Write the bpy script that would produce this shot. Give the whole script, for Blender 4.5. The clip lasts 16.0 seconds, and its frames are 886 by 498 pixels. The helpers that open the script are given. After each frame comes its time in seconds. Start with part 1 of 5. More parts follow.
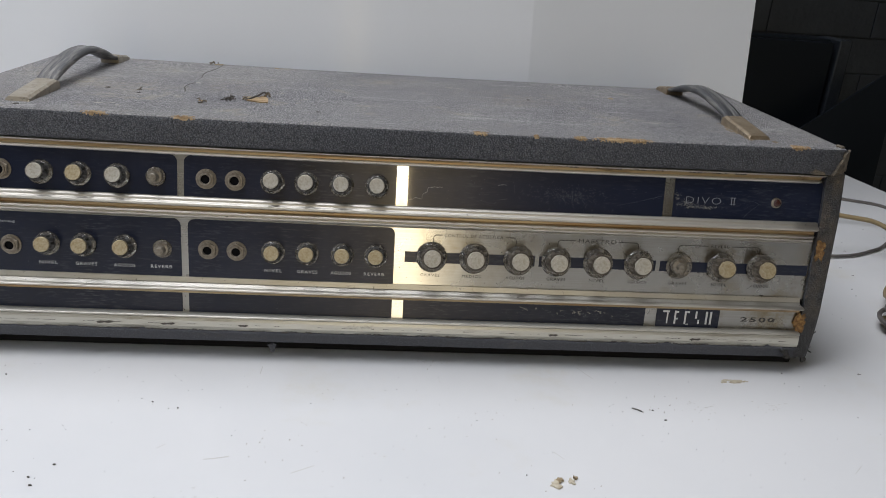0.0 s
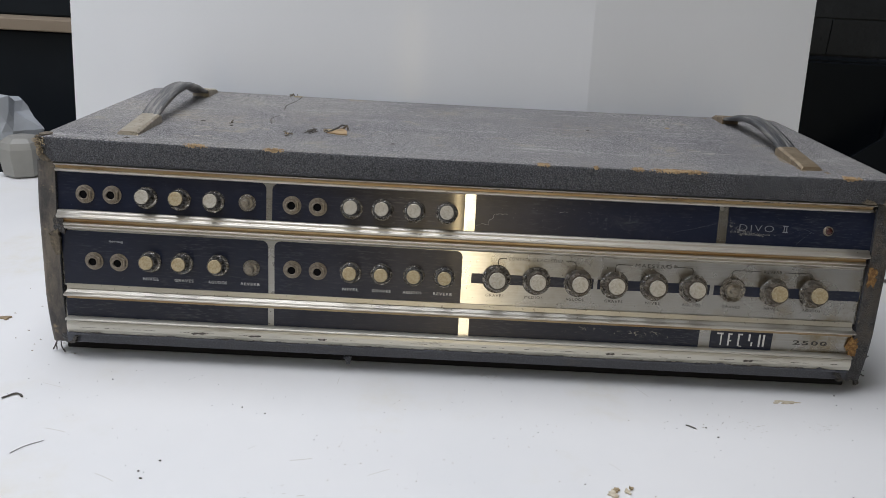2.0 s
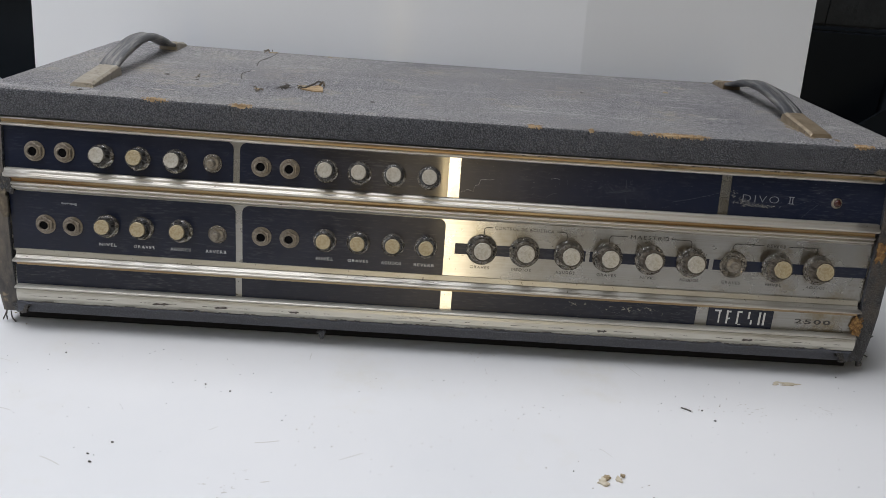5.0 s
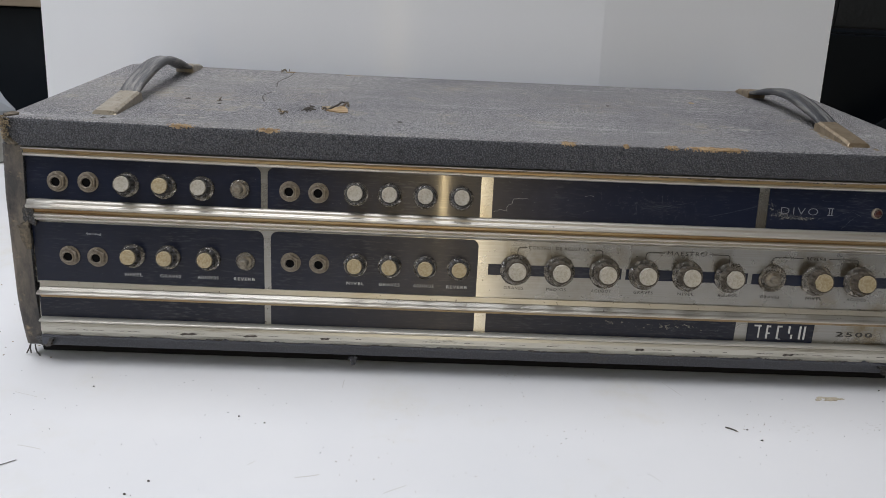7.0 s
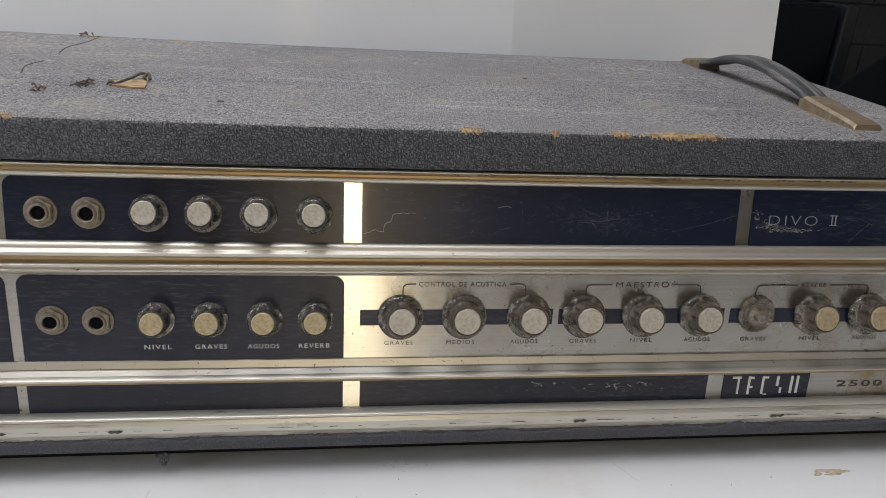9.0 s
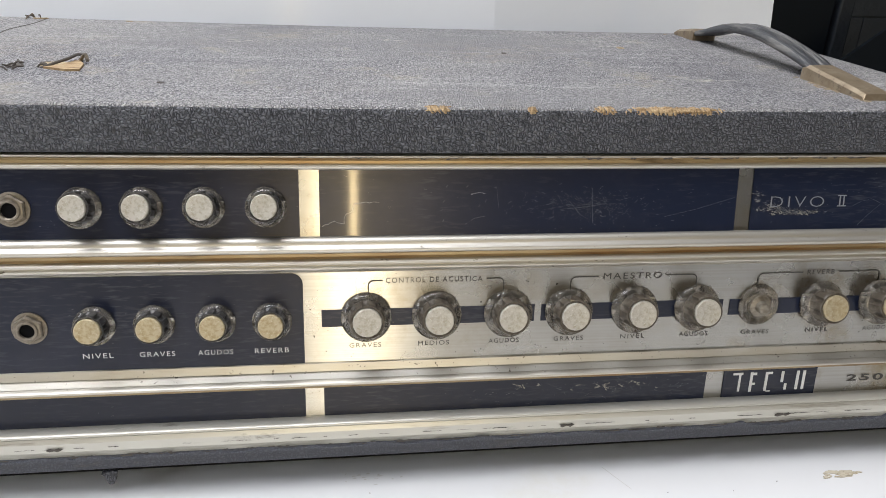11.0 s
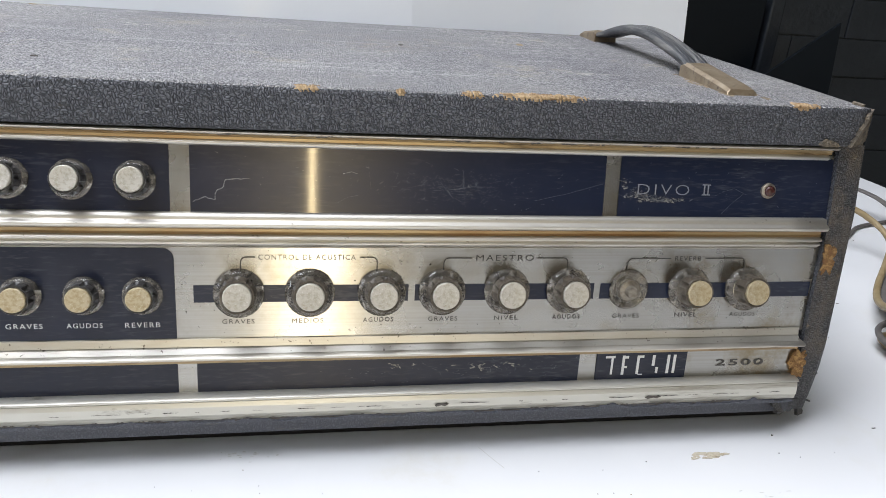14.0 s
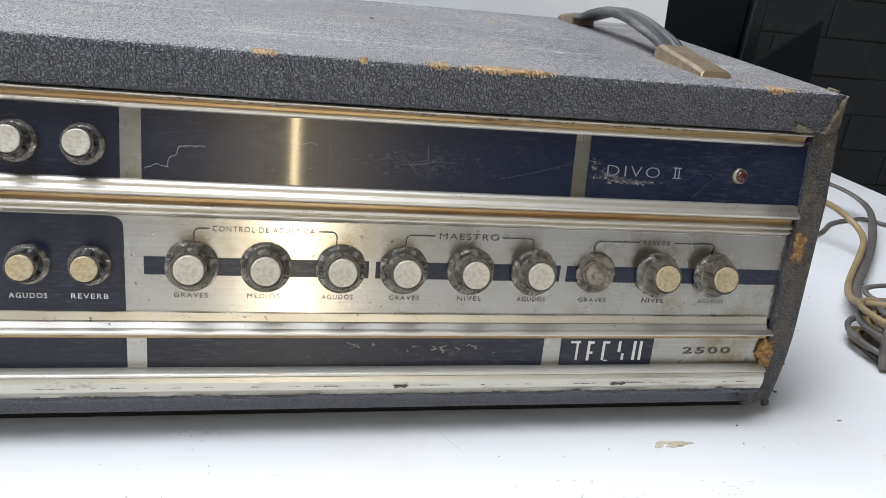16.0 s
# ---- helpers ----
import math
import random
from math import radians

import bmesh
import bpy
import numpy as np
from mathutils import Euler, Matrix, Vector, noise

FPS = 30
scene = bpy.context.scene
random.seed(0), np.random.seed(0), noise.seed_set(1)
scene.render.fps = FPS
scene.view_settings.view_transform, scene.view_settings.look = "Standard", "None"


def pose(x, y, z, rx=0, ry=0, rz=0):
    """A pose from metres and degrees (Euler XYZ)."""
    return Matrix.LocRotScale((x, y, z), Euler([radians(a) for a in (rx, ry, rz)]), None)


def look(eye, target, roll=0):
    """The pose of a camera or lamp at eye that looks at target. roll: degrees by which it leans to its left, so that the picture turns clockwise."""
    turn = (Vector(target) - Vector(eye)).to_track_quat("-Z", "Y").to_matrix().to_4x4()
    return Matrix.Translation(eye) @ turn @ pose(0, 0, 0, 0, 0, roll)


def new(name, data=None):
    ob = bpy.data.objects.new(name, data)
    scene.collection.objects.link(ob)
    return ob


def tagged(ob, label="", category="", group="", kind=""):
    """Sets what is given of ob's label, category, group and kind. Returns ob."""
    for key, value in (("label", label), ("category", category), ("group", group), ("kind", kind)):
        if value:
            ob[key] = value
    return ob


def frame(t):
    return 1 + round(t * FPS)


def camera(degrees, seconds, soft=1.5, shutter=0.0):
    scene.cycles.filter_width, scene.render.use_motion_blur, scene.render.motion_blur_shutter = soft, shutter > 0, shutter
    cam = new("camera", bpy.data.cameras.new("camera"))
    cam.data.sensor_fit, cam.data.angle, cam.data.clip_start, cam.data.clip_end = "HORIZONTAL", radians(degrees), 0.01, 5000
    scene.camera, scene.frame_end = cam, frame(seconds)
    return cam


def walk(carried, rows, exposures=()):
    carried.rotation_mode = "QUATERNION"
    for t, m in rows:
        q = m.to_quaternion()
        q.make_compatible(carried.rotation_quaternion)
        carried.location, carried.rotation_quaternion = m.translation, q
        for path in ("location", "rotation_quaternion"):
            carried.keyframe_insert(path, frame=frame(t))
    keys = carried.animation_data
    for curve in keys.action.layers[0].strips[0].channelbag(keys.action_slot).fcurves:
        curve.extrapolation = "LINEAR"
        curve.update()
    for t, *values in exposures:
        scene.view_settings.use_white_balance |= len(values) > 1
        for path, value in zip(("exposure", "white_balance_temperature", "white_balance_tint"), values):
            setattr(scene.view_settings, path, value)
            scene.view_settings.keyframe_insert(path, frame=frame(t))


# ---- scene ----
cam = camera(60.6, 16.0, soft=0.65, shutter=0.2)
PATH = [
    (0.0, (-0.0190, -0.5813, 0.3278), (0.0610, 0.3463, -0.0371), 4.03),
    (0.5, (-0.0191, -0.5950, 0.3318), (0.0423, 0.3227, -0.0606), 1.95),
    (1.0, (-0.0150, -0.6010, 0.3426), (0.0299, 0.3254, -0.0313), 2.25),
    (1.5, (-0.0182, -0.6107, 0.3453), (-0.0084, 0.3237, -0.0108), 1.45),
    (2.0, (-0.0328, -0.6229, 0.3496), (-0.0234, 0.3140, 0.0001), 3.12),
    (2.5, (-0.0279, -0.6125, 0.3460), (0.0142, 0.3172, -0.0198), 3.56),
    (3.0, (-0.0212, -0.6004, 0.3391), (0.0256, 0.3247, -0.0379), 3.64),
    (3.5, (-0.0261, -0.5884, 0.3360), (0.0070, 0.3342, -0.0485), 4.13),
    (4.0, (-0.0277, -0.5819, 0.3341), (0.0007, 0.3366, -0.0603), 3.86),
    (6.5, (-0.0377, -0.5785, 0.3265), (-0.0054, 0.3538, -0.0337), 5.19),
    (7.0, (-0.0558, -0.5635, 0.3338), (-0.0252, 0.3638, -0.0392), 2.92),
    (7.5, (-0.0539, -0.5459, 0.3242), (0.0132, 0.3821, -0.0423), 4.48),
    (8.0, (-0.0587, -0.5187, 0.3138), (0.0378, 0.4115, -0.0403), 4.94),
    (8.5, (-0.0605, -0.4466, 0.3058), (0.0816, 0.4684, -0.0719), 4.90),
    (9.0, (-0.0138, -0.3734, 0.2887), (0.1265, 0.5396, -0.0944), 3.82),
    (11.5, (0.0135, -0.3387, 0.2759), (0.1542, 0.5667, -0.1247), 2.62),
    (12.0, (0.0259, -0.3449, 0.2749), (0.1766, 0.5623, -0.1180), 3.25),
    (12.5, (0.0392, -0.3555, 0.2762), (0.2094, 0.5532, -0.1049), 3.97),
    (13.0, (0.0468, -0.3559, 0.2737), (0.2311, 0.5501, -0.1074), 3.77),
    (13.5, (0.0482, -0.3575, 0.2715), (0.2301, 0.5499, -0.1073), 4.11),
    (14.0, (0.0501, -0.3597, 0.2675), (0.2397, 0.5452, -0.1137), 4.82),
    (14.5, (0.0527, -0.3610, 0.2675), (0.2521, 0.5446, -0.1069), 5.32),
    (15.0, (0.0552, -0.3597, 0.2658), (0.2540, 0.5453, -0.1104), 5.75),
    (15.5, (0.0585, -0.3567, 0.2631), (0.2705, 0.5439, -0.1165), 5.93),
    (16.0, (0.0622, -0.3540, 0.2571), (0.2751, 0.5426, -0.1312), 6.87),
]
EXPOSURES = [(0.0, 0.12, 6520, 12), (7.0, 0.12, 6560, 12.5), (8.5, 0.18, 6620, 13), (9.2, 0.3, 6760, 13), (11.3, 0.90, 6560, 12), (13.0, 0.93, 6330, 12), (16.0, 0.99, 6330, 11)]
walk(cam, [(t, look(eye, target, roll)) for t, eye, target, roll in PATH], EXPOSURES)

# ---- light ----
world = bpy.data.worlds.new("room_air")
world.use_nodes = True
scene.world = world
world.node_tree.nodes["Background"].inputs[0].default_value = (0.75, 0.85, 1.0, 1)
world.node_tree.nodes["Background"].inputs[1].default_value = 0.25


def area_lamp(name, m, sx, sy, watts, colour):
    data = bpy.data.lights.new(name, "AREA")
    data.shape, data.size, data.size_y, data.energy, data.color = "RECTANGLE", sx, sy, watts, colour
    ob = new(name, data)
    ob.matrix_world = m
    return ob


# Unseen broad overhead light, inferred from soft shadows under the handles; no skylight known.
area_lamp("overhead_lamp", look((-0.50, 0.05, 1.95), (-0.1, 0.1, 0.0)), 1.6, 1.4, 37.5, (0.91, 0.945, 1.0))
# Unseen fill lamp added to brighten the left side; no window is known.
area_lamp("left_fill_lamp", look((-2.2, -0.8, 1.0), (0.0, 0.2, 0.1)), 1.2, 1.0, 16, (0.86, 0.92, 1.0))
# Unseen narrow lamp added for the tall streak on front and board; no doorway.
area_lamp("streak_lamp", look((0.23, -9.0, 0.95), (0.23, 0.0, 0.95)), 0.06, 3.4, 80, (1.0, 0.87, 0.60))

# ---- materials ----


class Mat:
    """A small wrapper to build node materials."""

    def __init__(self, name, colour, rough=0.5, metal=0.0, spec=0.5):
        self.m = bpy.data.materials.new(name)
        self.m.use_nodes = True
        self.t = self.m.node_tree
        self.b = self.t.nodes["Principled BSDF"]
        self.b.inputs["Base Color"].default_value = (*colour, 1)
        self.b.inputs["Roughness"].default_value = rough
        self.b.inputs["Metallic"].default_value = metal
        self.b.inputs["Specular IOR Level"].default_value = spec
        self.base = None

    def node(self, kind, **values):
        n = self.t.nodes.new(kind)
        for key, value in values.items():
            n.inputs[key.replace("_", " ")].default_value = value
        return n

    def link(self, a, b):
        self.t.links.new(a, b)

    def coords(self, scale=(1, 1, 1)):
        c, mp = self.t.nodes.new("ShaderNodeTexCoord"), self.t.nodes.new("ShaderNodeMapping")
        mp.inputs["Scale"].default_value = scale
        self.link(c.outputs["Object"], mp.inputs["Vector"])
        return mp.outputs["Vector"]

    def noise(self, scale, detail=4, rough=0.55, stretch=(1, 1, 1), low=0.0, high=1.0):
        n = self.node("ShaderNodeTexNoise", Scale=scale, Detail=detail, Roughness=rough)
        self.link(self.coords(stretch), n.inputs["Vector"])
        r = self.t.nodes.new("ShaderNodeMapRange")
        r.inputs["From Min"].default_value, r.inputs["From Max"].default_value = low, high
        self.link(n.outputs["Fac"], r.inputs["Value"])
        return r.outputs["Result"]

    def cells(self, scale, stretch=(1, 1, 1), feature="F1", low=0.0, high=1.0):
        n = self.node("ShaderNodeTexVoronoi", Scale=scale)
        n.feature = feature
        self.link(self.coords(stretch), n.inputs["Vector"])
        r = self.t.nodes.new("ShaderNodeMapRange")
        r.inputs["From Min"].default_value, r.inputs["From Max"].default_value = low, high
        self.link(n.outputs["Distance"], r.inputs["Value"])
        return r.outputs["Result"]

    def weave(self, low, high, flat=False):
        """Grain of short crossed ridges, as pressed into amplifier vinyl."""
        one = (0.68, 1.35, 1.35) if flat else (0.68, 1, 1.35)
        two = (1.35, 0.68, 0.68) if flat else (1.35, 1, 0.68)
        mix = self.t.nodes.new("ShaderNodeMix")
        self.link(self.noise(330, 1, 0.5, (1, 1, 1), 0.44, 0.56), mix.inputs[0])
        self.link(self.cells(590, one, "DISTANCE_TO_EDGE", low, high), mix.inputs[2])
        self.link(self.cells(590, two, "DISTANCE_TO_EDGE", low, high), mix.inputs[3])
        return mix.outputs[0]

    def blend(self, fac, colour):
        """Mix colour over what the base colour is so far."""
        mix = self.t.nodes.new("ShaderNodeMix")
        mix.data_type = "RGBA"
        self.link(fac, mix.inputs[0])
        if self.base is None:
            mix.inputs[6].default_value = self.b.inputs["Base Color"].default_value
        else:
            self.link(self.base, mix.inputs[6])
        mix.inputs[7].default_value = (*colour, 1)
        self.base = mix.outputs[2]
        self.link(self.base, self.b.inputs["Base Color"])
        return self

    def times(self, a, b):
        n = self.t.nodes.new("ShaderNodeMath")
        n.operation = "MULTIPLY"
        self.link(a, n.inputs[0])
        if isinstance(b, float):
            n.inputs[1].default_value = b
        else:
            self.link(b, n.inputs[1])
        return n.outputs[0]

    def vary(self, name, fac, low, high):
        r = self.t.nodes.new("ShaderNodeMapRange")
        r.inputs["To Min"].default_value, r.inputs["To Max"].default_value = low, high
        self.link(fac, r.inputs["Value"])
        self.link(r.outputs["Result"], self.b.inputs[name])
        return self

    def bump(self, height, strength, distance):
        n = self.node("ShaderNodeBump", Strength=strength, Distance=distance)
        self.link(height, n.inputs["Height"])
        if self.b.inputs["Normal"].is_linked:
            self.link(self.b.inputs["Normal"].links[0].from_socket, n.inputs["Normal"])
        self.link(n.outputs["Normal"], self.b.inputs["Normal"])
        return self

    def brushed(self, amount, turn=0.0):
        """Brush marks that run along x: the UV's u axis."""
        tan = self.t.nodes.new("ShaderNodeTangent")
        tan.direction_type, tan.uv_map = "UV_MAP", "uv"
        self.link(tan.outputs["Tangent"], self.b.inputs["Tangent"])
        self.b.inputs["Anisotropic"].default_value = amount
        self.b.inputs["Anisotropic Rotation"].default_value = turn
        return self


TURN_BRUSH = 0.25
steel = Mat("brushed_champagne_aluminium", (0.52, 0.505, 0.465), 0.25, 1.0)
steel.brushed(0.95, TURN_BRUSH).blend(steel.noise(9, 5, 0.6, (1, 1, 3), 0.5, 0.8), (0.42, 0.395, 0.335))
steel.blend(steel.noise(160, 3, 0.6, (0.04, 1, 8), 0.4, 0.75), (0.46, 0.43, 0.375)).vary("Roughness", steel.noise(30, 4), 0.21, 0.34)
steel.blend(steel.times(steel.noise(26, 6, 0.7, (1, 1, 1), 0.51, 0.70), steel.noise(4, 3, 0.5, (1, 1, 1), 0.36, 0.6)), (0.33, 0.265, 0.165))
steel.blend(steel.noise(420, 2, 0.5, (1, 1, 1), 0.72, 0.76), (0.08, 0.07, 0.06))
# brown grime round the controls whose knobs are loose or lost
for gx, gz, far in ((0.231, 0.097, 0.017), (0.266, 0.099, 0.020), (0.301, 0.098, 0.020)):
    gap = steel.node("ShaderNodeVectorMath")
    gap.operation = "DISTANCE"
    gap.inputs[1].default_value = (gx, -0.0045, gz)
    steel.link(steel.coords(), gap.inputs[0])
    near = steel.t.nodes.new("ShaderNodeMapRange")
    near.inputs["From Min"].default_value, near.inputs["From Max"].default_value = far, far * 0.55
    steel.link(gap.outputs["Value"], near.inputs["Value"])
    steel.blend(steel.times(near.outputs["Result"], steel.noise(110, 6, 0.7, (1, 1, 1), 0.42, 0.70)), (0.24, 0.185, 0.11))
black = Mat("black_lacquer_on_aluminium", (0.008, 0.0135, 0.034), 0.26, 0.0, 0.25)
black.brushed(0.97, TURN_BRUSH).blend(black.noise(14, 6, 0.65, (1, 1, 1), 0.50, 0.85), (0.030, 0.035, 0.058))
black.blend(black.times(black.noise(700, 2, 0.6, (0.15, 1, 1), 0.52, 0.7), black.noise(11, 5, 0.6, (1, 1, 1), 0.4, 0.7)), (0.060, 0.064, 0.082))
black.vary("Roughness", black.noise(300, 4, 0.6, (0.3, 1, 1)), 0.27, 0.37)
black.b.inputs["Specular IOR Level"].default_value = 0.49
black.b.inputs["Anisotropic"].default_value = 0.55
black.b.inputs["Specular Tint"].default_value = (1.0, 0.93, 0.80, 1)
# the thin clear gloss of the lacquer over its brushed ground
gloss = black.node("ShaderNodeBsdfPrincipled", Anisotropic=0.97, Anisotropic_Rotation=TURN_BRUSH, Specular_IOR_Level=0.30, Specular_Tint=(1.0, 0.90, 0.70, 1))
black.link(black.base, gloss.inputs["Base Color"])
black.link(black.b.inputs["Tangent"].links[0].from_socket, gloss.inputs["Tangent"])
black.b, ground = gloss, black.b
black.vary("Roughness", black.noise(160, 6, 0.75), 0.055, 0.12)
both = black.t.nodes.new("ShaderNodeMixShader")
both.inputs[0].default_value = 0.30
black.link(ground.outputs[0], both.inputs[1])
black.link(gloss.outputs[0], both.inputs[2])
black.link(both.outputs[0], black.t.nodes["Material Output"].inputs["Surface"])
chrome = Mat("worn_polished_aluminium_rail", (0.62, 0.59, 0.53), 0.25, 0.88)
chrome.blend(chrome.noise(70, 6, 0.7, (0.25, 1, 1), 0.58, 0.78), (0.44, 0.39, 0.31)).vary("Roughness", chrome.noise(120, 4, 0.6, (0.3, 1, 1)), 0.40, 0.56)
chrome.blend(chrome.noise(260, 4, 0.65, (0.5, 1, 1), 0.66, 0.74), (0.14, 0.12, 0.09))
ledge_metal = Mat("pale_champagne_ledge", (0.56, 0.54, 0.49), 0.42, 0.75)
ledge_metal.blend(ledge_metal.noise(50, 6, 0.7, (0.3, 1, 1), 0.5, 0.75), (0.50, 0.46, 0.38)).blend(ledge_metal.noise(380, 3, 0.6, (1, 1, 1), 0.66, 0.72), (0.13, 0.11, 0.09))
gilt = Mat("tarnished_gilt_groove", (0.46, 0.36, 0.22), 0.42, 0.7)
gilt.blend(gilt.noise(40, 5, 0.65, (0.15, 1, 1), 0.46, 0.68), (0.33, 0.19, 0.075)).blend(gilt.noise(90, 5, 0.65, (0.2, 1, 1), 0.58, 0.72), (0.09, 0.06, 0.035))
ivory = Mat("worn_ivory_painted_rail", (0.62, 0.61, 0.56), 0.36, 0.4)
ivory.blend(ivory.noise(55, 7, 0.7, (0.35, 1, 1), 0.6, 0.68), (0.10, 0.085, 0.06)).blend(ivory.noise(12, 4), (0.50, 0.48, 0.42)).blend(ivory.noise(160, 5, 0.7, (0.08, 1, 1), 0.58, 0.70), (0.30, 0.27, 0.22))
ivory.bump(ivory.noise(120, 5), 0.2, 0.0008)
white_print = Mat("white_print", (0.70, 0.71, 0.72), 0.45)
dark_print = Mat("black_print", (0.070, 0.064, 0.056), 0.5)
grey_print = Mat("silver_print", (0.24, 0.25, 0.27), 0.45)
lost_lacquer = Mat("bared_dull_metal", (0.30, 0.285, 0.245), 0.6)
lost_lacquer.blend(lost_lacquer.noise(900, 4, 0.7, (1, 1, 1), 0.45, 0.6), (0.05, 0.05, 0.055))
faint_print = Mat("faint_scratch", (0.15, 0.155, 0.17), 0.5)

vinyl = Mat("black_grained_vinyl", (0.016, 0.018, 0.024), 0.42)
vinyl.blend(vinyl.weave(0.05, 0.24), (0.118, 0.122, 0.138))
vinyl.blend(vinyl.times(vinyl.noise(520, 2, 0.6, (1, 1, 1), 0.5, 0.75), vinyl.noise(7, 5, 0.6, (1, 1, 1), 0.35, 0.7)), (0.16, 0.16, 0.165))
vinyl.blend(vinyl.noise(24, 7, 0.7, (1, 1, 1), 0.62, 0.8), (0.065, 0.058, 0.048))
vinyl.bump(vinyl.weave(0.0, 0.4), 0.9, 0.0007).bump(vinyl.noise(1400, 3), 0.35, 0.0003)
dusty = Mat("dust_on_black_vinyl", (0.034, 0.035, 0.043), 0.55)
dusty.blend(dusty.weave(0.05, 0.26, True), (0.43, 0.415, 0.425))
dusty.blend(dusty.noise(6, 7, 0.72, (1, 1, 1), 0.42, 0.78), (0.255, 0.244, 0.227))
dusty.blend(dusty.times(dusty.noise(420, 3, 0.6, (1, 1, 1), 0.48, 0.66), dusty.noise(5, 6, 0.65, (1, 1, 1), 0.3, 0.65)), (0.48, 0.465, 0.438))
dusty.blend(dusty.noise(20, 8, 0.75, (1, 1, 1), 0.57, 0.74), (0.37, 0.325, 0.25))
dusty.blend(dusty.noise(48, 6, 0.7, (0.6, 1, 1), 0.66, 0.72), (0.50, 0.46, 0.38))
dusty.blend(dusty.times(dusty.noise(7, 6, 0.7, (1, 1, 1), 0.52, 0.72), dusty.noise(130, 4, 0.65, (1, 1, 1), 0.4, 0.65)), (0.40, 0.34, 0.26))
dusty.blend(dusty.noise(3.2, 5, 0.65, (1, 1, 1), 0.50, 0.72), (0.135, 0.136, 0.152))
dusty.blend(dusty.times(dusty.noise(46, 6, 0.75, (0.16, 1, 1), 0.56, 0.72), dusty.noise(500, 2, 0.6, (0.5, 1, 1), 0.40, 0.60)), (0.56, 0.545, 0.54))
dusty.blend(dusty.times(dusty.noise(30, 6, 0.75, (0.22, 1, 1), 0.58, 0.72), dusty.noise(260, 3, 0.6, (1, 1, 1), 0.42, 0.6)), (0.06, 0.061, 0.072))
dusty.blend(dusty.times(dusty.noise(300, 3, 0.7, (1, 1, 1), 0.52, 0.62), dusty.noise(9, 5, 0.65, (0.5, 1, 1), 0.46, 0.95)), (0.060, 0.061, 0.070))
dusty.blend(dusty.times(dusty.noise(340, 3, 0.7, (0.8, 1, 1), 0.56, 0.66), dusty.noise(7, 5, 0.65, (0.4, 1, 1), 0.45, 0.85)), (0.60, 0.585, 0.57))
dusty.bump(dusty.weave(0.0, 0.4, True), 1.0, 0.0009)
glue_brown = Mat("dry_brown_glue", (0.27, 0.205, 0.125), 0.7)
glue_brown.blend(glue_brown.noise(420, 4, 0.7, (1, 1, 1), 0.42, 0.60), (0.16, 0.125, 0.085))
rubbed = Mat("rubbed_pale_vinyl", (0.46, 0.44, 0.40), 0.7)
rubbed.blend(rubbed.noise(420, 4, 0.7, (1, 1, 1), 0.42, 0.60), (0.24, 0.23, 0.22)).bump(rubbed.weave(0.0, 0.4, True), 0.6, 0.0006)
plain_vinyl = Mat("rubbed_smooth_vinyl", (0.050, 0.054, 0.070), 0.5)
plain_vinyl.blend(plain_vinyl.weave(0.05, 0.3), (0.078, 0.083, 0.102)).blend(plain_vinyl.noise(60, 7, 0.7, (0.3, 1, 1), 0.56, 0.72), (0.11, 0.10, 0.09))
plain_vinyl.bump(plain_vinyl.weave(0.0, 0.4), 0.35, 0.0005).bump(plain_vinyl.noise(900, 4), 0.4, 0.0005)
edge_vinyl = Mat("frayed_brown_grey_vinyl_edge", (0.009, 0.009, 0.011), 0.5)
edge_vinyl.blend(edge_vinyl.weave(0.05, 0.24), (0.085, 0.085, 0.090))
edge_vinyl.blend(edge_vinyl.noise(30, 8, 0.72, (1, 1, 0.5), 0.47, 0.66), (0.105, 0.083, 0.058)).blend(edge_vinyl.noise(90, 6, 0.7, (1, 1, 1), 0.60, 0.72), (0.22, 0.17, 0.11))
edge_vinyl.bump(edge_vinyl.weave(0.0, 0.4), 0.8, 0.0007).bump(edge_vinyl.noise(300, 5), 0.5, 0.001)
worn_edge = Mat("rubbed_brown_grey_vinyl_edge", (0.055, 0.052, 0.052), 0.6)
worn_edge.blend(worn_edge.noise(45, 7, 0.7, (1, 1, 0.35), 0.40, 0.62), (0.17, 0.145, 0.118)).blend(worn_edge.noise(28, 6, 0.7, (1, 1, 0.5), 0.54, 0.68), (0.030, 0.030, 0.034)).blend(worn_edge.noise(120, 6, 0.7, (1, 1, 1), 0.60, 0.72), (0.27, 0.21, 0.14))
worn_edge.bump(worn_edge.noise(300, 5, 0.7), 0.7, 0.001)
raw_wood = Mat("bare_splintered_wood", (0.40, 0.285, 0.155), 0.75)
raw_wood.blend(raw_wood.noise(260, 5, 0.7, (0.25, 1, 1), 0.45, 0.65), (0.16, 0.085, 0.03)).blend(raw_wood.noise(90, 4, 0.6, (0.3, 1, 1), 0.55, 0.8), (0.60, 0.47, 0.28))
raw_wood.bump(raw_wood.noise(500, 5, 0.7, (0.2, 1, 1)), 0.8, 0.0015)

rust_wood = Mat("rusty_crumbling_wood", (0.20, 0.10, 0.035), 0.85)
rust_wood.blend(rust_wood.noise(330, 6, 0.7, (1, 1, 1), 0.45, 0.62), (0.42, 0.25, 0.09)).blend(rust_wood.noise(150, 5, 0.7, (1, 1, 1), 0.55, 0.7), (0.05, 0.03, 0.015))
rust_wood.bump(rust_wood.noise(600, 5, 0.7), 1.0, 0.002)
fray_tan = Mat("torn_tan_backing_cloth", (0.12, 0.10, 0.076), 0.85)
